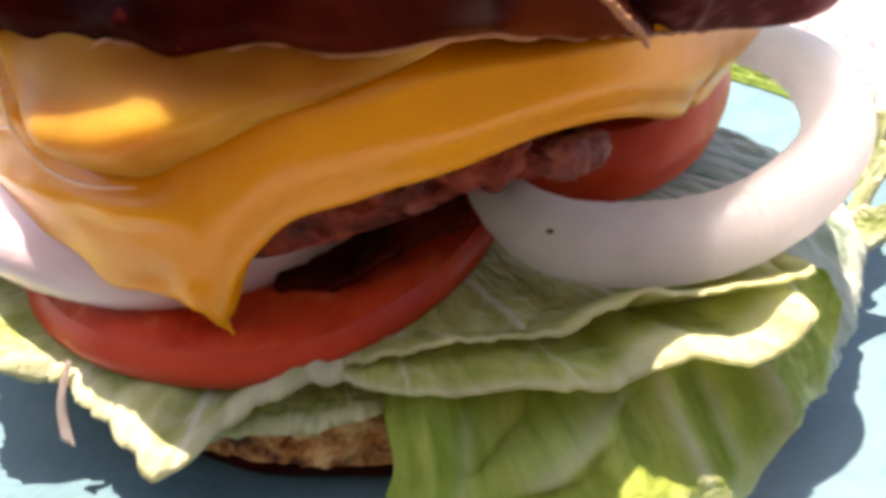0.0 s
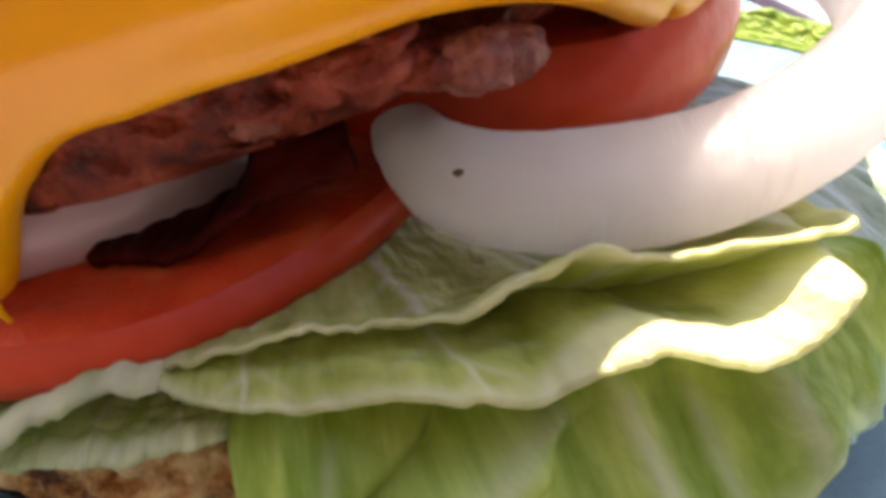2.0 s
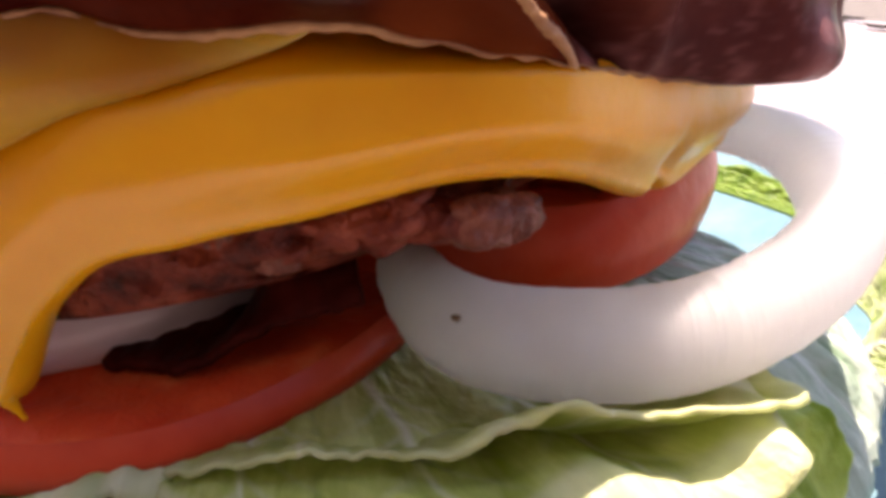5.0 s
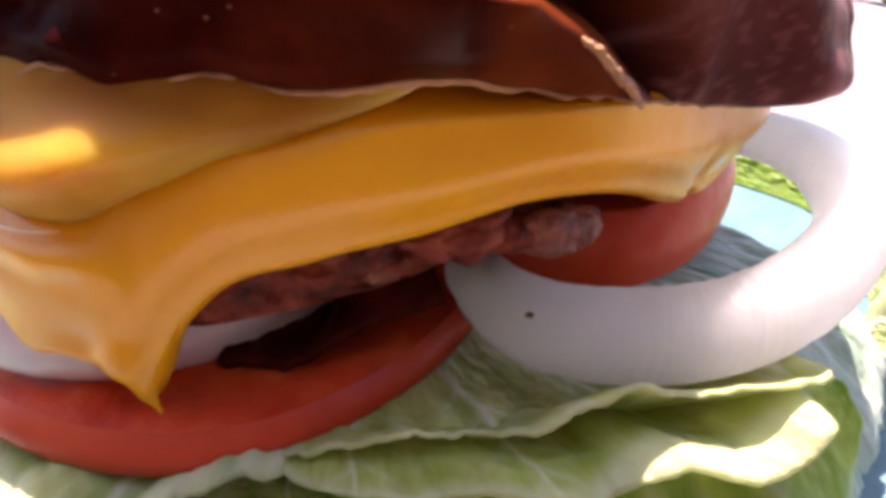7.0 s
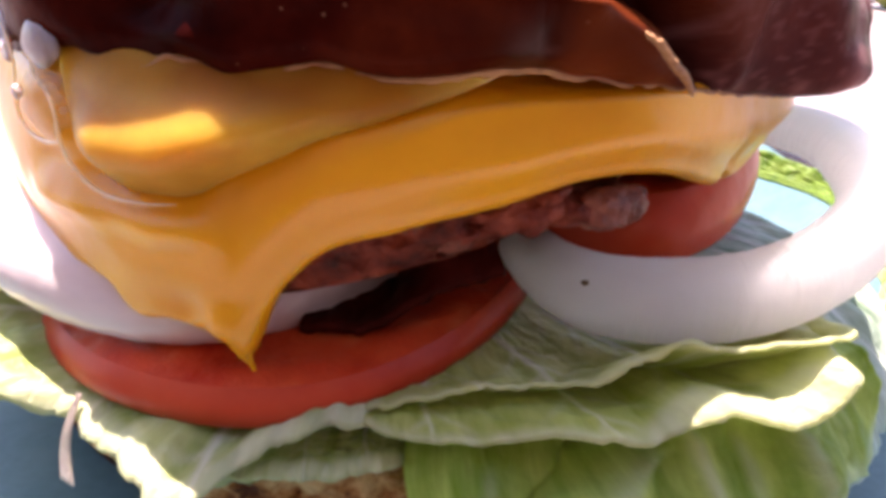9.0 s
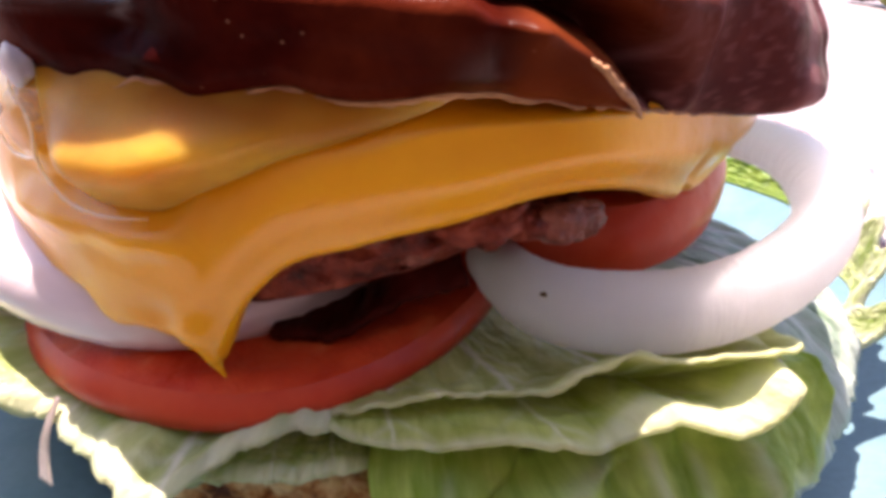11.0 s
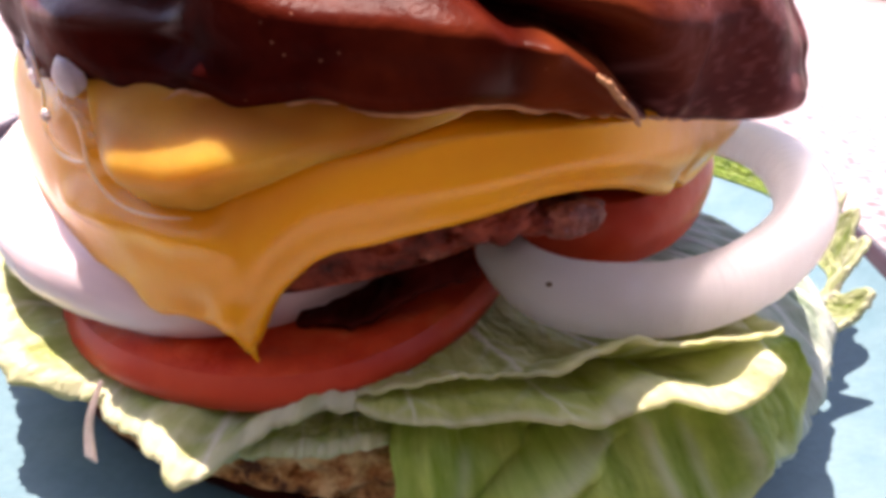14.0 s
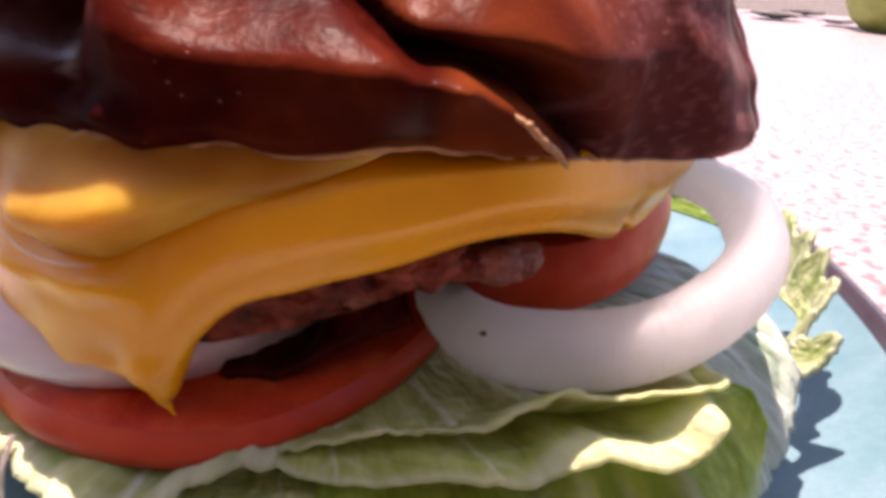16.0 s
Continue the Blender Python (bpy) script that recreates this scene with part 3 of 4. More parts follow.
def disc_tilt(p, centre, slopes):
    return Vector((centre[0] + p.x, centre[1] + p.y, centre[2] + p.z + slopes[0] * p.x + slopes[1] * p.y))


def tomato(label, centre, slopes, radius, height):
    """A round slice: centre is the middle of its underside."""
    slice_ = thing("tomato_slice", label, "tomato", STACK)

    def wob(th):
        return radius * (1 + 0.015 * math.sin(3 * radians(th) + 1) + 0.01 * math.sin(5 * radians(th)))

    def skin(u, v):
        th = u * 360
        bulge = 0.10 * math.sin(math.pi * v)
        return disc_tilt(round_place(th, wob(th) - 0.04 - 0.12 * v + bulge, 0.02 + (height - 0.04) * v), centre, slopes)

    def face(z, sign):
        def at(u, v):
            th = u * 360
            edge = smoothstep(0.93, 1.0, v)
            r = (wob(th) - (0.04 if z == 0 else 0.16)) * (0.002 + 0.998 * v)
            p = round_place(th, r, 0)
            n = 0.05 * rough_noise(p.x, p.y, z, 0.5) * (1 - edge)
            return disc_tilt(Vector((p.x, p.y, z + n - sign * 0.05 * edge)), centre, slopes)

        return at

    part("skin", grid(skin, 140, 12, round_u=True), TOMATO_SKIN, slice_, "smooth red skin")
    part("flesh", grid(face(height, 1), 120, 30, round_u=True), TOMATO_FLESH, slice_, "wet red cut face")
    part("flesh", grid(face(0.0, -1), 80, 12, round_u=True), TOMATO_FLESH, slice_)


tomato("red tomato slice with glossy skin under the melted cheese", (-1.14, -2.36, 2.98), (0.09, 0.085), 3.44, 0.46)
tomato("red tomato slice beneath the meat patty", (2.6, -0.72, 4.34), (0.0, 0.15), 2.98, 0.95)


def onion(label, centre, slopes, radius, wide, high, long=0.02, spot=None, taper=0.0, mat=None, inner=0.0, square=0.88):
    """A ring cut from an onion; taper: how much thinner it is at its far side."""
    ring = thing("onion_ring", label, "onion", STACK)

    def at(u, v):
        th, a = u * 360, v * math.tau
        c, s = math.cos(a), math.sin(a)
        c, s = math.copysign(abs(c) ** square, c), math.copysign(abs(s) ** square, s)
        wob = 1 + long * math.cos(2 * radians(th + 20)) + 0.006 * math.sin(7 * radians(th)) + 0.006 * rough_noise(th / 5, a * 0.3, 2) + 0.0035 * rough_noise(th / 1.4, a * 0.15, 7)
        size = 1 - taper * (0.5 - 0.5 * math.cos(radians(th))) ** 1.5 - 0.8 * taper * math.exp(-(((th - 288) / 32) ** 2))
        p = round_place(th, radius * wob + wide * size * c, high * size * (s - 0.12 * c))
        return disc_tilt(p, centre, slopes)

    layer = part("layer", grid(at, 200, 40, round_u=True, round_v=True), mat or ONION, ring)
    if inner:
        def within(u, v):
            th, a = u * 360, v * math.tau
            return disc_tilt(round_place(th, radius - inner + 0.03 * math.sin(5 * radians(th)) + 0.1 * math.cos(a), 0.85 * high * math.sin(a) - 0.04), centre, slopes)

        part("inner_layer", grid(within, 120, 20, round_u=True, round_v=True), mat or ONION, ring, "thin loose inner layer")
    if spot:
        bm = bmesh.new()
        bmesh.ops.create_icosphere(bm, subdivisions=2, radius=0.055)
        for vert in bm.verts:
            vert.co *= 1 + 0.4 * rough_noise(vert.co.x, vert.co.y, vert.co.z, 0.05)
        bmesh.ops.scale(bm, vec=(1, 0.5, 0.6), verts=bm.verts)
        bmesh.ops.translate(bm, vec=at(*spot), verts=bm.verts)
        part("speck", bm, SPOT, layer, "small brown speck")


onion("thick white onion ring jutting out of the burger", (3.97, -2.97, 4.71), (0.246, 0.18), 2.11, 0.4, 0.37, long=0.012, spot=(323.5 / 360, 0.15), taper=0.3, square=0.84)
onion("thick white onion ring under the drooping cheese", (-2.42, -1.98, 4.38), (-0.03, 0.25), 2.78, 0.46, 0.5, long=-0.03, mat=ONION_THICK, inner=0.6)


def patty():
    meat = thing("meat_patty", "browned coarse minced beef patty under melted cheese", "meat patty", STACK)
    across = curve([(0, 0.05, 0.0), (0.25, 3.9, 0.0), (0.36, 4.4, 0.12), (0.5, 4.6, 0.5), (0.64, 4.4, 0.9), (0.75, 4.0, 1.0), (1, 0.05, 1.0)])

    def at(u, v):
        th = u * 360
        r, s = across(v)
        r *= 1 - 0.13 * smoothstep(5, -25, (th + 180) % 360 - 180)
        p = round_place(th, r, 0) + Vector((-0.8, -1.0, 0))
        low = 4.1 + 0.22 * max(p.x, -2.0)
        z = low + (5.95 + 0.05 * p.x - low) * s
        n = 0.46 * rough_noise(p.x, p.y, z * 1.2, 0.6) + 0.2 * rough_noise(p.x, p.y, z, 0.22) + 0.05 * rough_noise(p.x, p.y, z, 0.09)
        k = 1.0 if 0.25 < v < 0.75 else 0.35
        q = round_place(th, r + n * k, z + 0.5 * n * k) + Vector((-0.8, -1.0, 0))
        far = math.hypot(q.x, q.y)
        if far > 5.3:
            keep = (5.3 + 0.12 * math.tanh(n * 4)) / far
            q.x, q.y = q.x * keep, q.y * keep
        return q

    part("mince", grid(at, 420, 70, round_u=True), MEAT, meat)
    rng = random.Random(3)

    def lump(th, r, z, size, stretch=(1, 1, 1), mat=MEAT, label="browned lump of mince", seed=0.0):
        bm = bmesh.new()
        bmesh.ops.create_icosphere(bm, subdivisions=4, radius=1)
        spin = Euler((0, 0, radians(th))).to_matrix()
        for vert in bm.verts:
            c = vert.co.copy()
            n = 1 + 0.34 * rough_noise(c.x + seed, c.y, c.z, 0.75) + 0.14 * rough_noise(c.x, c.y + seed, c.z, 0.3)
            vert.co = round_place(th, r, z) + spin @ Vector((c.x * stretch[0], c.y * stretch[1], c.z * stretch[2])) * n * size
        part("lump", bm, mat, meat, label)

    # rim lumps, then the underside on the tomato, with gap shade in its colour
    for th, r, z, size in ((-5, 5.0, 4.6, 0.24), (0.5, 5.05, 4.75, 0.28), (4.5, 5.05, 4.72, 0.2), (8.2, 5.1, 4.95, 0.24), (11.8, 5.16, 4.78, 0.22), (16.5, 5.1, 5.0, 0.25), (21.5, 5.15, 5.0, 0.26), (26.5, 5.2, 5.02, 0.24), (30.5, 5.3, 5.02, 0.27), (33.6, 5.28, 5.04, 0.24)):
        lump(th, r, z, size, (rng.uniform(1.0, 1.5), 0.9, rng.uniform(0.75, 1.0)), MEAT_PALE if th > 28 or 8 < th < 13 else MEAT, seed=th)

    foot = curve([(-7, 3.4), (-2.4, 3.43), (3.6, 3.52), (7.7, 3.77), (11.9, 3.94), (20.9, 4.15), (27, 4.42)])

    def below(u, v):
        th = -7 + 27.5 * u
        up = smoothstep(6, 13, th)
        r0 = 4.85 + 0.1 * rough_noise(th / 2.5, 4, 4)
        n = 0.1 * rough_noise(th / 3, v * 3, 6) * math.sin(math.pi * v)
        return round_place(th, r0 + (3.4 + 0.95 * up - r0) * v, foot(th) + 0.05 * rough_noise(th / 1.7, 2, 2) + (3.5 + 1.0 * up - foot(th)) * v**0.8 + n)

    part("gap_underside", grid(below, 90, 16), MEAT_GAP_SHADE, meat, "wet underside of the patty, coloured dark for the shade of the gap", thick=0.1)


patty()


def cheese():
    slab = thing("cheese_slice", "melted orange cheese slice drooping to a point", "cheese", STACK)
    low = curve([(-180, 4.6, 5.4), (-120, 4.7, 5.7), (-80, 4.5, 5.8), (-56, 4.0, 5.66), (-45, 4.05, 5.7), (-36, 4.02, 5.76), (-29, 4.02, 5.82), (-25.8, 3.96, 5.84), (-23.2, 3.74, 5.84), (-18, 3.77, 5.84), (-14.5, 3.72, 5.82),
                 (-12.4, 3.66, 5.82), (-11, 3.54, 5.81), (-10, 3.42, 5.8), (-9.4, 3.5, 5.79), (-8.7, 3.68, 5.78), (-7.3, 4.05, 5.76), (-4, 4.5, 5.72), (6, 4.97, 5.68), (16, 5.22, 5.66), (26, 5.44, 5.62), (34, 5.44, 5.62), (41, 5.3, 5.59),
                 (46, 5.13, 5.56), (49, 5.04, 5.54), (51, 5.0, 5.53), (53.4, 5.12, 5.53), (55, 5.0, 5.54), (57.5, 4.98, 5.56), (62, 5.12, 5.64), (70, 5.2, 5.72), (82, 5.15, 5.7), (120, 4.9, 5.4), (180, 4.6, 5.4)])

    swell = curve([(-180, 5.0), (-80, 4.9), (-45, 4.5), (-25, 4.4), (-10, 4.75), (6, 5.35), (20, 5.6), (34, 5.75), (60, 5.6), (120, 5.3), (180, 5.0)])

    def at(u, v):
        th = -180 + 360 * u
        zl, rl = low(th)
        top = 6.5
        # across: over the top, out, down the outside, round the lip, up the inside
        if v < 0.15:
            s = v / 0.15
            r, z = 0.05 + 4.9 * s, top
        elif v < 0.72:
            s = (v - 0.15) / 0.57
            r = 4.95 + (rl - 4.95) * math.sin(min(s * (1.9 - 0.75 * smoothstep(6, -8, th) * smoothstep(-34, -25, th) + 0.7 * smoothstep(-28, -36, th) + 1.7 * smoothstep(4, 16, th)), 1) * math.pi / 2) 
            z = top + (zl + 0.1 - top) * s**1.15
            r -= 0.07 * smoothstep(0.6, 1.0, s) ** 2
            r += 0.13 * math.exp(-(((th + 11.5) / 2.6) ** 2) - (((z - 3.86) / 0.2) ** 2)) - 0.06 * math.exp(-(((th + 15.5) / 2.0) ** 2) - (((z - 4.0) / 0.15) ** 2))
            fold = smoothstep(-40, -33, th) * smoothstep(-9, -15, th)
            r += fold * (0.14 * math.exp(-(((z - 4.88 - 0.06 * rough_noise(th / 4, 3, 1)) / 0.15) ** 2)) - 0.1 * math.exp(-(((z - 5.28) / 0.16) ** 2)))
            r += (0.04 + 0.07 * smoothstep(4, 18, th) + 0.06 * smoothstep(44, 60, th)) * math.exp(-((z - swell(th)) / 0.5) ** 2) * smoothstep(0.0, 0.4, 1 - s)
            r -= 0.06 * math.exp(-(((th - 53.4) / 0.6) ** 2)) * smoothstep(0.5, 0.95, s)
        elif v < 0.82:
            s = (v - 0.72) / 0.10 * math.pi
            r, z = rl - 0.27 + 0.2 * math.cos(s), zl + 0.1 - 0.13 * math.sin(s)
        else:
            s = (v - 0.82) / 0.18
            r, z = rl - 0.4 + (4.6 - rl + 0.4) * s, zl + 0.1 + (top - 0.25 - zl - 0.1) * s**0.6
        n = 0.05 * rough_noise(th / 14, z * 0.8, 3.3) * smoothstep(0.1, 0.4, v)
        return round_place(th, r + n, z)

    part("slice", grid(at, 420, 70, round_u=True), CHEESE, slab)
    pts = [round_place(-10.0 + 0.06 * j, 5.66 - 0.012 * j, 3.52 - 0.034 * j) for j in range(9)]
    part("drip", tube(pts, lambda s: 0.07 * (1 - s) ** 1.6 + 0.018 + 0.008 * smoothstep(0.7, 0.95, s), 10), CHEESE, slab, "thin hanging drip")


cheese()


def mustard():
    blob = thing("mustard", "glossy yellow mustard squeezed out under the bun", "mustard", STACK)
    low = curve([(-32, 6.6), (-30, 6.3), (-29, 6.05), (-28.2, 5.75), (-27.6, 5.5), (-26.3, 5.33), (-24.7, 5.21), (-22, 5.14), (-18, 5.14), (-14, 5.21), (-11.3, 5.37), (-6.2, 5.63), (-2, 5.85), (3, 6.03), (10, 6.29), (14.3, 6.48), (17, 6.65), (20, 6.85)])

    def at(u, v):
        th = -32 + 52 * u
        zl = low(th)
        top = 6.62
        deep = max(top - zl, 0.02)
        # three quarters of the way round run down the front, the rest goes back up behind
        if v > 0.75:
            k = (v - 0.75) / 0.25
            return round_place(th, 5.6 - 0.5 * math.sin(math.pi * k) - 0.1 * k, zl + deep * k)
        s = v / 0.75 * math.pi
        z = (top + zl) / 2 + deep / 2 * math.cos(s)
        up = (z - zl) / deep
        out = 0.44 * smoothstep(4, -16, th) * smoothstep(-30, -21, th)
        r = 5.55 + min(deep, 0.6) * 0.34 * math.sin(s) ** 0.6 + out * math.exp(-((up - 0.36) / 0.27) ** 2) * smoothstep(0.0, 0.8, deep)
        r += 0.05 * rough_noise(th / 9, z, 9) * math.sin(s)
        return round_place(th, r, z)

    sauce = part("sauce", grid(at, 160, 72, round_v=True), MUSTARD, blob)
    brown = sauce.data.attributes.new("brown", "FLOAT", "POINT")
    # browned by height for the shade under the bun, blotched where smeared
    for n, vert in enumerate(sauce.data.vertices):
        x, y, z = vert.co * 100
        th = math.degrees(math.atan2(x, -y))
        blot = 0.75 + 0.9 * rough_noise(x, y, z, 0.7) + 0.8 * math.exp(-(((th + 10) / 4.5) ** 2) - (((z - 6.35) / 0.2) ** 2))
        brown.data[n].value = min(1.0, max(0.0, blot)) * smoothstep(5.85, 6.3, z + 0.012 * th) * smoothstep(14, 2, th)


mustard()


BUN_EDGE = curve([(-180, -0.1), (-70, -0.15), (-56, -0.2), (-48, -0.32), (-33, -0.22), (-26, -0.11), (-22, -0.12), (-19, -0.11), (-15.6, 0.0), (-12.8, -0.03), (-9, -0.13), (-1.5, 0.07), (3.5, -0.03), (8, -0.02), (16, 0.1), (23, 0.12), (36, -0.05), (50, -0.22),
                  (60, -0.25), (68, -0.25), (76, -0.05), (90, 0.0), (180, -0.1)])


def bun_top():
    bun = thing("top_bun", "dark glossy brown top bun with deep creases", "bun", STACK)
    outline = curve([(0.0, 5.2, 6.55), (0.06, 5.58, 6.38), (0.12, 5.75, 6.5), (0.25, 5.98, 7.0), (0.4, 5.98, 7.7), (0.55, 5.5, 8.7), (0.7, 4.6, 9.4), (0.85, 2.9, 9.9), (1.0, 0.03, 10.0)])
    low_lobe = curve([(0.0, 5.2, 6.55), (0.05, 5.68, 6.40), (0.1, 5.83, 6.5), (0.2, 5.88, 6.82), (0.32, 5.93, 7.16), (0.42, 5.84, 7.42), (0.5, 5.52, 7.64), (0.6, 4.9, 7.95), (0.72, 4.2, 8.5), (0.86, 2.8, 9.5), (1.0, 0.03, 10.0)])
    tall_lobe = curve([(0.0, 5.2, 6.55), (0.05, 5.68, 6.40), (0.1, 5.83, 6.5), (0.2, 5.92, 6.85), (0.32, 5.98, 7.3), (0.42, 5.98, 7.85), (0.5, 5.9, 8.4), (0.6, 5.7, 9.0), (0.72, 5.15, 9.6), (0.86, 3.1, 9.95), (1.0, 0.03, 10.05)])
    crease_line = curve([(-16, 10.2), (-5, 9.55), (4, 8.85), (10, 8.02), (12.9, 7.77), (16.6, 7.48), (20.3, 7.43), (24.5, 7.32), (29, 7.16), (33, 6.9), (40, 6.4)])
    ridge_line = curve([(-16, 9.8), (-5, 9.15), (4, 8.45), (9.5, 7.82), (11.8, 7.6), (14.9, 7.41), (17.4, 7.25), (19, 7.28), (21, 7.31), (25.4, 7.14), (29.4, 6.95), (31.6, 6.7), (34, 6.4)])

    def at(u, v):
        th = -180 + 360 * u
        side = smoothstep(12, 27, th) * (1 - smoothstep(120, 170, th))
        turn = 1 - smoothstep(-22, -3, th)
        r, z = outline(v) * side + (low_lobe(v) * (1 - turn) + tall_lobe(v) * turn) * (1 - side)
        z += (BUN_EDGE(th) + 0.13 * (1 - side)) * (1 - smoothstep(0.1, 0.5, v))
        p = round_place(th, r, z)
        d = 0.10 * rough_noise(p.x, p.y, z, 1.6) + 0.04 * rough_noise(p.x, p.y, z, 0.5)
        if -16 < th < 44:
            fade = smoothstep(-16, -4, th) * (1 - smoothstep(35, 43, th))
            c = z - crease_line(th)
            d -= 0.8 * fade * math.exp(-((c - 0.02) / (0.12 + 0.1 * smoothstep(18, 32, th))) ** 2)
            over = z - ridge_line(th)
            d += (0.2 - 0.12 * smoothstep(19, 24, th)) * fade * math.exp(-((over / (0.2 if over > 0 else 0.8)) ** 2))
            d += 0.16 * math.exp(-(((th - 25) / 5) ** 2) - (((z - ridge_line(th) + 0.35) / 0.3) ** 2))
            d -= 0.14 * math.exp(-(((th - 17.6) / 1.2) ** 2) - (((z - 7.1) / 0.35) ** 2))
            d += 0.13 * math.exp(-((th - 20) / 1.7) ** 2 - ((z - 7.26) / 0.16) ** 2)
        if -70 < th < 0:
            d -= 0.13 * math.exp(-(((th + 18.5) / 3.5) ** 2)) * (1 - smoothstep(6.8, 7.2, z))
            d -= 0.3 * math.exp(-(((th + 17.5) / 7) ** 2)) * smoothstep(6.65, 7.05, z)
            # a shelf in the crust, under the overhang of the upper lobe
            shelf = smoothstep(-42, -34, th) * smoothstep(-13, -21, th)
            d -= 1.0 * shelf * smoothstep(7.0, 7.9, z + 0.08 * rough_noise(p.x, p.y, 2, 0.6)) * (1 - smoothstep(8.0, 8.3, z))
            d -= 0.26 * smoothstep(-26, -46, th) * (1 - 0.3 * smoothstep(7.5, 9.0, z))
        if 36 < th < 100:
            folds = 0.07 * max(0.0, math.sin(th * 0.5 + 0.7 * z + 1.5 + 2 * rough_noise(th / 9, z, 1))) ** 5 + math.sin(th * 0.23 + 1) * 0.06 + 0.06 * rough_noise(p.x, p.y, z, 0.8)
            d += folds * smoothstep(36, 46, th) * (1 - smoothstep(0.5, 0.75, v))
        d -= 0.55 * smoothstep(7.35, 8.4, z) * smoothstep(13, 22, th) * (1 - smoothstep(38, 54, th))
        d += 0.42 * smoothstep(42, 62, th) * (1 - smoothstep(100, 130, th)) * (1 - smoothstep(6.8, 7.9, z))
        d += 0.3 * smoothstep(42, 62, th) * (1 - smoothstep(100, 130, th)) * (1 - smoothstep(6.3, 6.9, z))
        ragged = 0.07 * rough_noise(th / 5, 2.0, 1.0) * (1 - smoothstep(0.06, 0.2, v))
        return round_place(th, max(r + d * smoothstep(0, 0.12, v) * (1 - smoothstep(0.8, 1, v)), 0.03), z + ragged)

    crust = part("crust", grid(at, 540, 120, round_u=True), CRUST, bun, "dark baked glossy crust")
    torn = crust.data.attributes.new("torn", "FLOAT", "POINT")
    for n, vert in enumerate(crust.data.vertices):
        x, y, z = vert.co * 100
        th = math.degrees(math.atan2(x, -y))
        if 6 < th < 40 and z < 8.4:
            under = ridge_line(th) + 0.1 - z
            torn.data[n].value = (0.22 * smoothstep(8, 14, th) + 0.78 * smoothstep(17.5, 20, th)) * (1 - smoothstep(29, 36, th)) * smoothstep(-0.05, 0.15, under) * (0.75 + 0.5 * rough_noise(x, y, z, 0.5))

        if 8 < th < 50 and z > crease_line(th):
            # the crown above the crease, reddened in colour for the sun it catches
            torn.data[n].value = 0.7 * smoothstep(8, 16, th) * (1 - smoothstep(36, 50, th)) * smoothstep(0.05, 0.4, z - crease_line(th)) * (0.7 + 0.6 * rough_noise(x, y, z, 0.5))

    # side lobe: an even painted sheen, then streaks, runs and specks
    grease_sheen = crust.data.attributes.new("grease_sheen", "FLOAT", "POINT")
    for n, vert in enumerate(crust.data.vertices):
        x, y, z = vert.co * 100
        th = math.degrees(math.atan2(x, -y))
        if 32 < th < 100 and z < 9:
            streak = smoothstep(0.12, 0.45, rough_noise(th / 7 + 0.5 * z, z * 0.35, 5)) + 0.5 * smoothstep(0.2, 0.5, rough_noise(x, y, z, 0.35))
            drip = 0.9 * math.exp(-(((th - 56 - 2.5 * (z - 6.3) - 0.8 * rough_noise(z * 2, 1, 1)) / (1.7 - 0.5 * (z - 6.3))) ** 2)) * smoothstep(7.7, 7.2, z) + 0.6 * math.exp(-(((th - 35.8 - 0.5 * rough_noise(z * 2, 5, 1)) / 0.8) ** 2)) * smoothstep(7.2, 6.8, z)
            specks = smoothstep(0.1, 0.45, rough_noise(x, y, z, 0.09)) * 0.3
            grease_sheen.data[n].value = min(1.3, 0.22 + 0.7 * streak + specks) * smoothstep(30, 46, th) + drip

    wet = crust.data.attributes.new("wet", "FLOAT", "POINT")
    for n, vert in enumerate(crust.data.vertices):
        x, y, z = vert.co * 100
        th = math.degrees(math.atan2(x, -y))
        shelf = smoothstep(6.95, 7.1, z) * smoothstep(-40, -34, th) * smoothstep(-15, -19, th) * (0.7 + 0.6 * rough_noise(x, y, z, 0.4))
        frost = math.exp(-(((th - 16) / 1.8) ** 2) - (((z - 6.78) / 0.22) ** 2))
        wet.data[n].value = min(1.0, max(shelf, 0.5 * frost, 0.0))

    def under(u, v):
        th = -180 + 360 * u
        r = 5.25 * (1 - v) + 0.02
        p = round_place(th, r, 0)
        return round_place(th, r, 6.56 + BUN_EDGE(th) * (1 - v) + 0.05 * rough_noise(p.x, p.y, 0, 0.3) * smoothstep(0, 0.1, v))

    part("crumb", grid(under, 180, 20, round_u=True), CRUMB, bun, "soft cut underside")


bun_top()


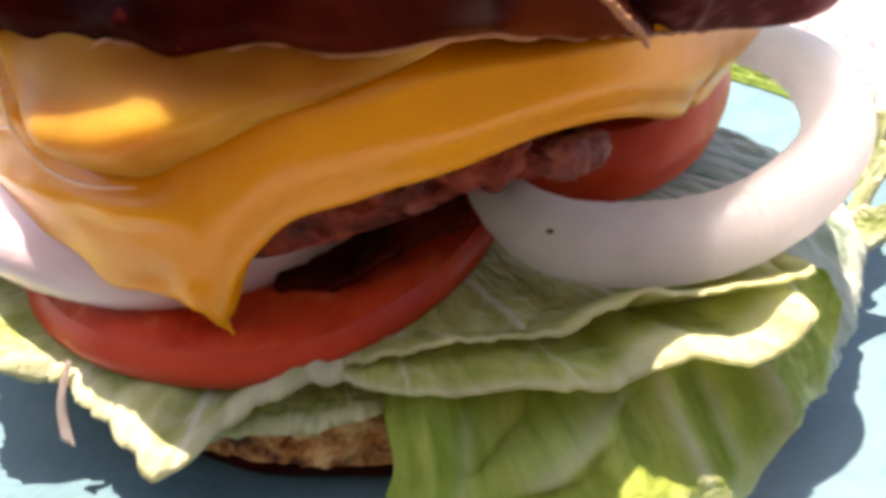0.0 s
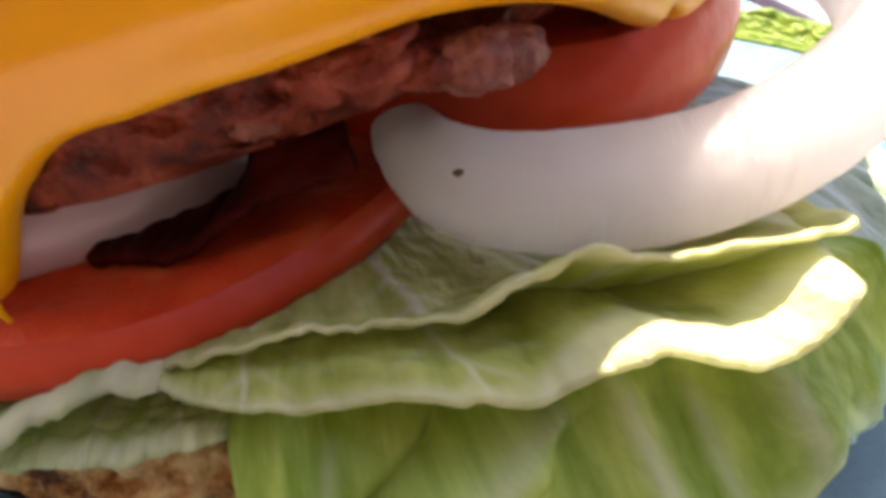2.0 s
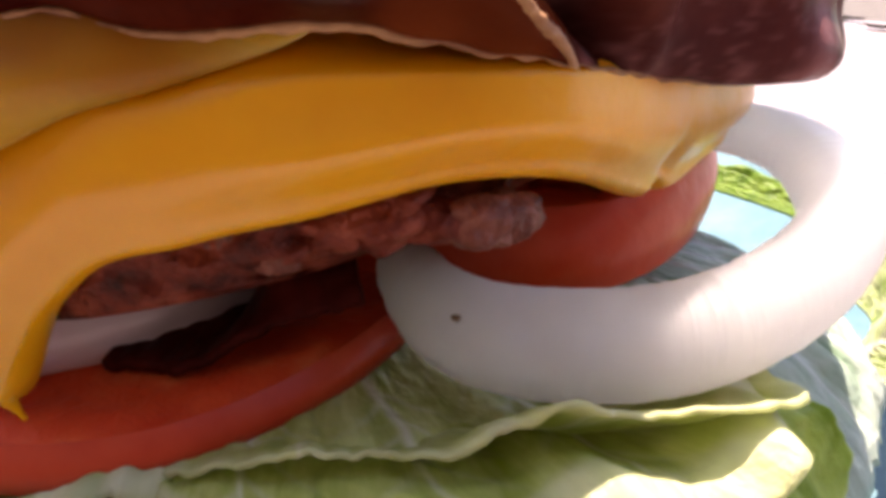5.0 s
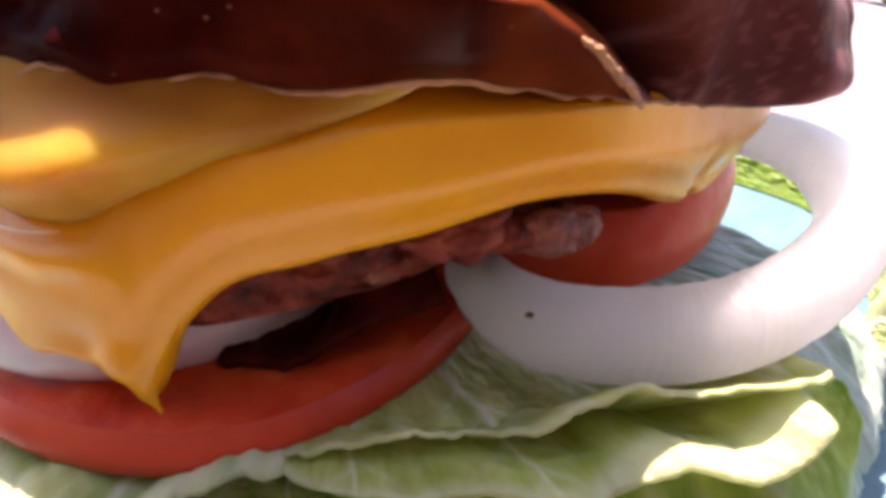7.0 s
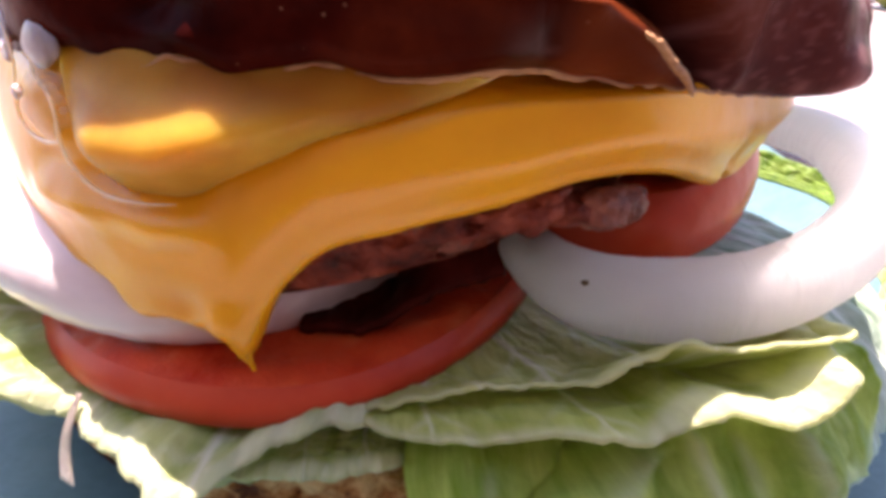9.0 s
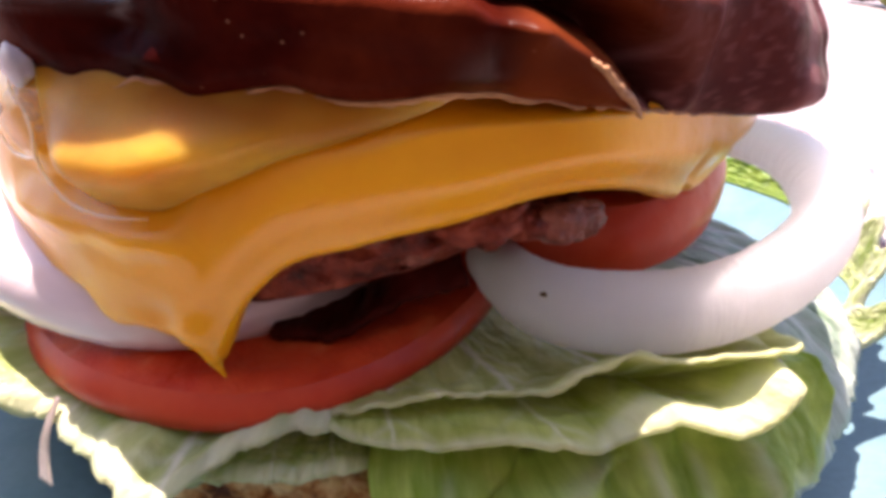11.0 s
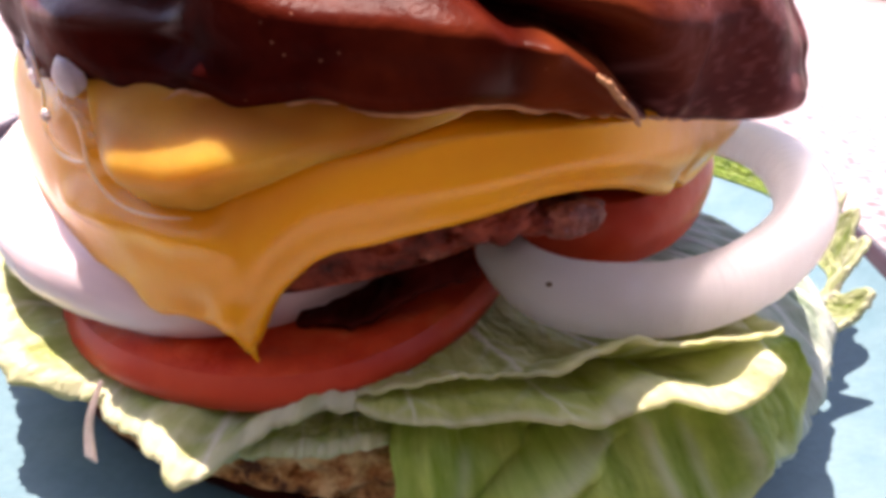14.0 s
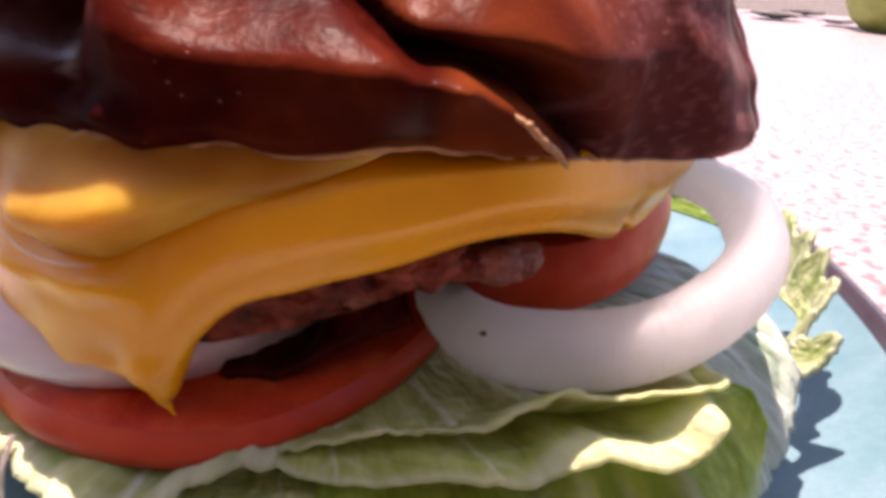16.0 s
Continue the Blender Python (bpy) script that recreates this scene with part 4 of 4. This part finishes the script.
def bun_lip():
    """The thin pale edge where the bun was cut."""
    bun = bpy.data.objects["top_bun"]
    pts = []
    for j in range(301):
        th = -29 + 104 * j / 300
        r = 5.62 + 0.08 * (1 - smoothstep(12, 27, th)) + 0.3 * smoothstep(42, 62, th) + 0.04 * rough_noise(j / 9, 1, 1)
        pts.append(round_place(th, r, 6.38 + BUN_EDGE(th) + 0.13 * (1 - smoothstep(12, 27, th)) + 0.07 * rough_noise(th / 5, 2.0, 1.0) + 0.03 * rough_noise(j / 5, 3, 2)))
    part("cut_edge", tube(pts, lambda s: 0.022 + 0.03 * math.exp(-(((104 * s - 45) / 9) ** 2)) + 0.02 * rough_noise(s * 60, 0, 0), 8), CUT_EDGE, bun, "pale torn edge of the crust")
    peel = curve([(0, 25.4, 6.1, 6.98), (1, 27, 6.16, 6.84), (2, 28.6, 6.15, 6.7), (3, 30.4, 6.12, 6.56), (4, 32, 6.06, 6.4)])
    pts = [round_place(*(peel(j / 10) + 0.02 * np.array((6 * rough_noise(j / 4, 2, 2), rough_noise(j / 3, 5, 5), 2 * rough_noise(j / 3, 1, 8))))) for j in range(41)]
    part("peel", tube(pts, lambda s: 0.02 + 0.045 * math.sin(math.pi * s) * (0.6 + rough_noise(s * 9, 4, 4)), 8), CUT_EDGE, bun, "pale flaking strip of crust")


bun_lip()


def sauce_drips():
    drip = thing("sauce_drip", "clear oily sauce running down beside the mustard", "sauce", STACK)
    left = [(-42, 5.7, 6.5), (-39.5, 5.74, 6.34), (-37.4, 5.8, 6.15), (-37.2, 5.83, 5.9), (-37.3, 5.84, 5.66), (-35.2, 5.86, 5.52), (-32.3, 5.88, 5.48), (-29.8, 5.92, 5.52), (-28.2, 5.95, 5.56)]
    right = [(-33.2, 5.82, 6.3), (-32.4, 5.84, 6.13), (-30, 5.88, 6.02), (-28.4, 5.93, 5.86), (-28, 5.95, 5.67), (-27.5, 5.95, 5.47), (-26.3, 5.94, 5.32), (-24.7, 5.93, 5.19), (-22, 5.92, 5.12), (-18.5, 5.9, 5.12), (-15, 5.86, 5.16)]
    # a film of sauce drawn down from the crust, torn open in the middle
    outer = [(-49, 5.5, 6.72), (-46, 5.56, 6.56), (-43, 5.64, 6.42), (-40.5, 5.74, 6.3), (-38.6, 5.79, 6.16)]
    inner = [(-38.5, 5.62, 7.0), (-36, 5.68, 6.88), (-34, 5.72, 6.79), (-32, 5.76, 6.73), (-29.6, 5.8, 6.68)]
    for keys, thick, name, mat in ((left, 0.024, "strand", STRAND), (right, 0.026, "oily_rim", STRAND), (outer, 0.075, "film_edge", MILKY), (inner, 0.04, "film_edge", MILKY)):
        path = curve([(n, *k) for n, k in enumerate(keys)])
        count = 8 * (len(keys) - 1)
        pts = [round_place(*path(n / 8)) for n in range(count + 1)]
        part(name, tube(pts, lambda s: thick * (0.9 + 0.5 * rough_noise(s * 9, thick * 90, 1)) * min(1.0, 0.25 + 7 * s, 0.25 + 5 * (1 - s)), 12), mat, bpy.data.objects["mustard"] if name == "oily_rim" else drip, "thin pale glossy strand" if mat is STRAND else "milky edge of a torn film")

    def drop(name, th, r, z, wide, deep, high, mat, label):
        bm = bmesh.new()
        bmesh.ops.create_icosphere(bm, subdivisions=4, radius=1)
        for v in bm.verts:
            c = v.co.copy()
            n = 1 + 0.3 * rough_noise(c.x, c.y, c.z + 4, 0.9)
            v.co = round_place(th + (wide - 0.3 * wide * c.z) * c.x * n, r + deep * c.y, z + high * c.z * n)
        part(name, bm, mat, drip, label)

    drop("blob", -30.6, 5.84, 6.46, 2.5, 0.1, 0.22, MILKY, "milky drop under the bun")
    for th, z, size in ((-30.8, 6.1, 0.05), (-29.6, 6.06, 0.06), (-28.8, 5.98, 0.055), (-28.2, 5.88, 0.045)):
        drop("small_bubble", th + 0.9, 5.9, z, size * 9, size, size, BUBBLE, "tiny clear bubble")
    drop("bubble", -33.2, 5.72, 5.82, 4.0, 0.2, 0.34, BUBBLE, "clear glossy bubble")
    drop("glint_drop", -36.2, 5.86, 5.9, 0.8, 0.05, 0.08, MILKY, "small milky fleck on the bubble")


sauce_drips()


def onion_sliver():
    sliver = thing("onion_sliver", "thin translucent pinkish onion sliver hanging from the lettuce", "onion", STACK)
    path = curve([(0, -29.6, 6.1, 2.62), (1, -29.4, 6.3, 2.3), (2, -29.2, 6.4, 2.0), (3, -28.2, 6.5, 1.7)])

    def at(u, v):
        th, r, z = path(3 * u)
        return round_place(th + (v - 0.5) * (0.5 + 1.5 * u), r, z)

    part("strip", grid(at, 24, 4), SLIVER, sliver, thick=0.03)


onion_sliver()


def green_fruit():
    """A round green fruit that lies on the table, far from the plate."""
    fruit = thing("green_fruit", "smooth pale green round fruit lying on the table", "fruit")
    side = curve([(0, 0.02, -0.86), (0.1, 0.35, -0.96), (0.25, 0.75, -0.72), (0.45, 1.0, -0.1), (0.65, 0.93, 0.48), (0.82, 0.6, 0.86), (0.93, 0.25, 0.9), (1.0, 0.02, 0.74)])

    def at(u, v):
        r, z = side(v)
        a = u * math.tau
        r *= 1 + 0.025 * math.cos(5 * a) * v
        return Vector((55.5 + 5.6 * r * math.cos(a), 89 + 5.6 * r * math.sin(a), 5.4 + 5.6 * z))

    part("flesh", grid(at, 72, 36, round_u=True), FRUIT, fruit, "smooth green skin")
    part("stalk", tube([Vector((55.5 + 0.25 * j, 89, 9.4 + 0.5 * j)) for j in range(5)], lambda k: 0.22 - 0.08 * k, 8), EARTH, fruit, "short brown stalk")


green_fruit()


def shade_patch(x, y, turn, long, wide, label):
    """A dark patch that stands in for shade on the table: leaf-shaped, pointed, folded along its rib, its sides curled
    up.
    """
    leaf = thing("shade_patch", label, "leaf", "fallen leaves")
    spin = Euler((0, 0, radians(turn))).to_matrix()

    def at(u, v):
        across = 2 * v - 1
        half = wide * math.sin(math.pi * min(max(u, 0.02), 0.98)) ** 0.7 * (1 - 0.35 * u)
        lift = 0.25 + 0.5 * abs(across) * half * 0.5 + 0.5 * (2 * u - 1) ** 2 + 0.15 * rough_noise(u * 4, across, x)
        return spin @ Vector(((u - 0.5) * long, across * half + 0.3 * math.sin(3 * u), lift)) + Vector((x, y, 0))

    part("blade", grid(at, 30, 10), TABLE_SHADE, leaf, thick=0.06)
    part("stalk", tube([at(0.02, 0.5) + spin @ Vector((-0.35 * j, 0, -0.03 * j)) for j in range(5)], 0.07, 6), TABLE_SHADE, leaf, "thin bent tail of the shade patch")


# three patches where dappled shade falls on the far table
shade_patch(44.5, 96.5, 8, 8.5, 3.0, "grey-brown leaf-shaped patch standing in for shade on the table")
shade_patch(52.5, 106, -14, 5.0, 2.6, "grey-brown leaf-shaped patch standing in for shade on the table")
shade_patch(51.8, 93, 20, 6.0, 2.2, "small grey patch standing in for shade on the table beside the fruit")
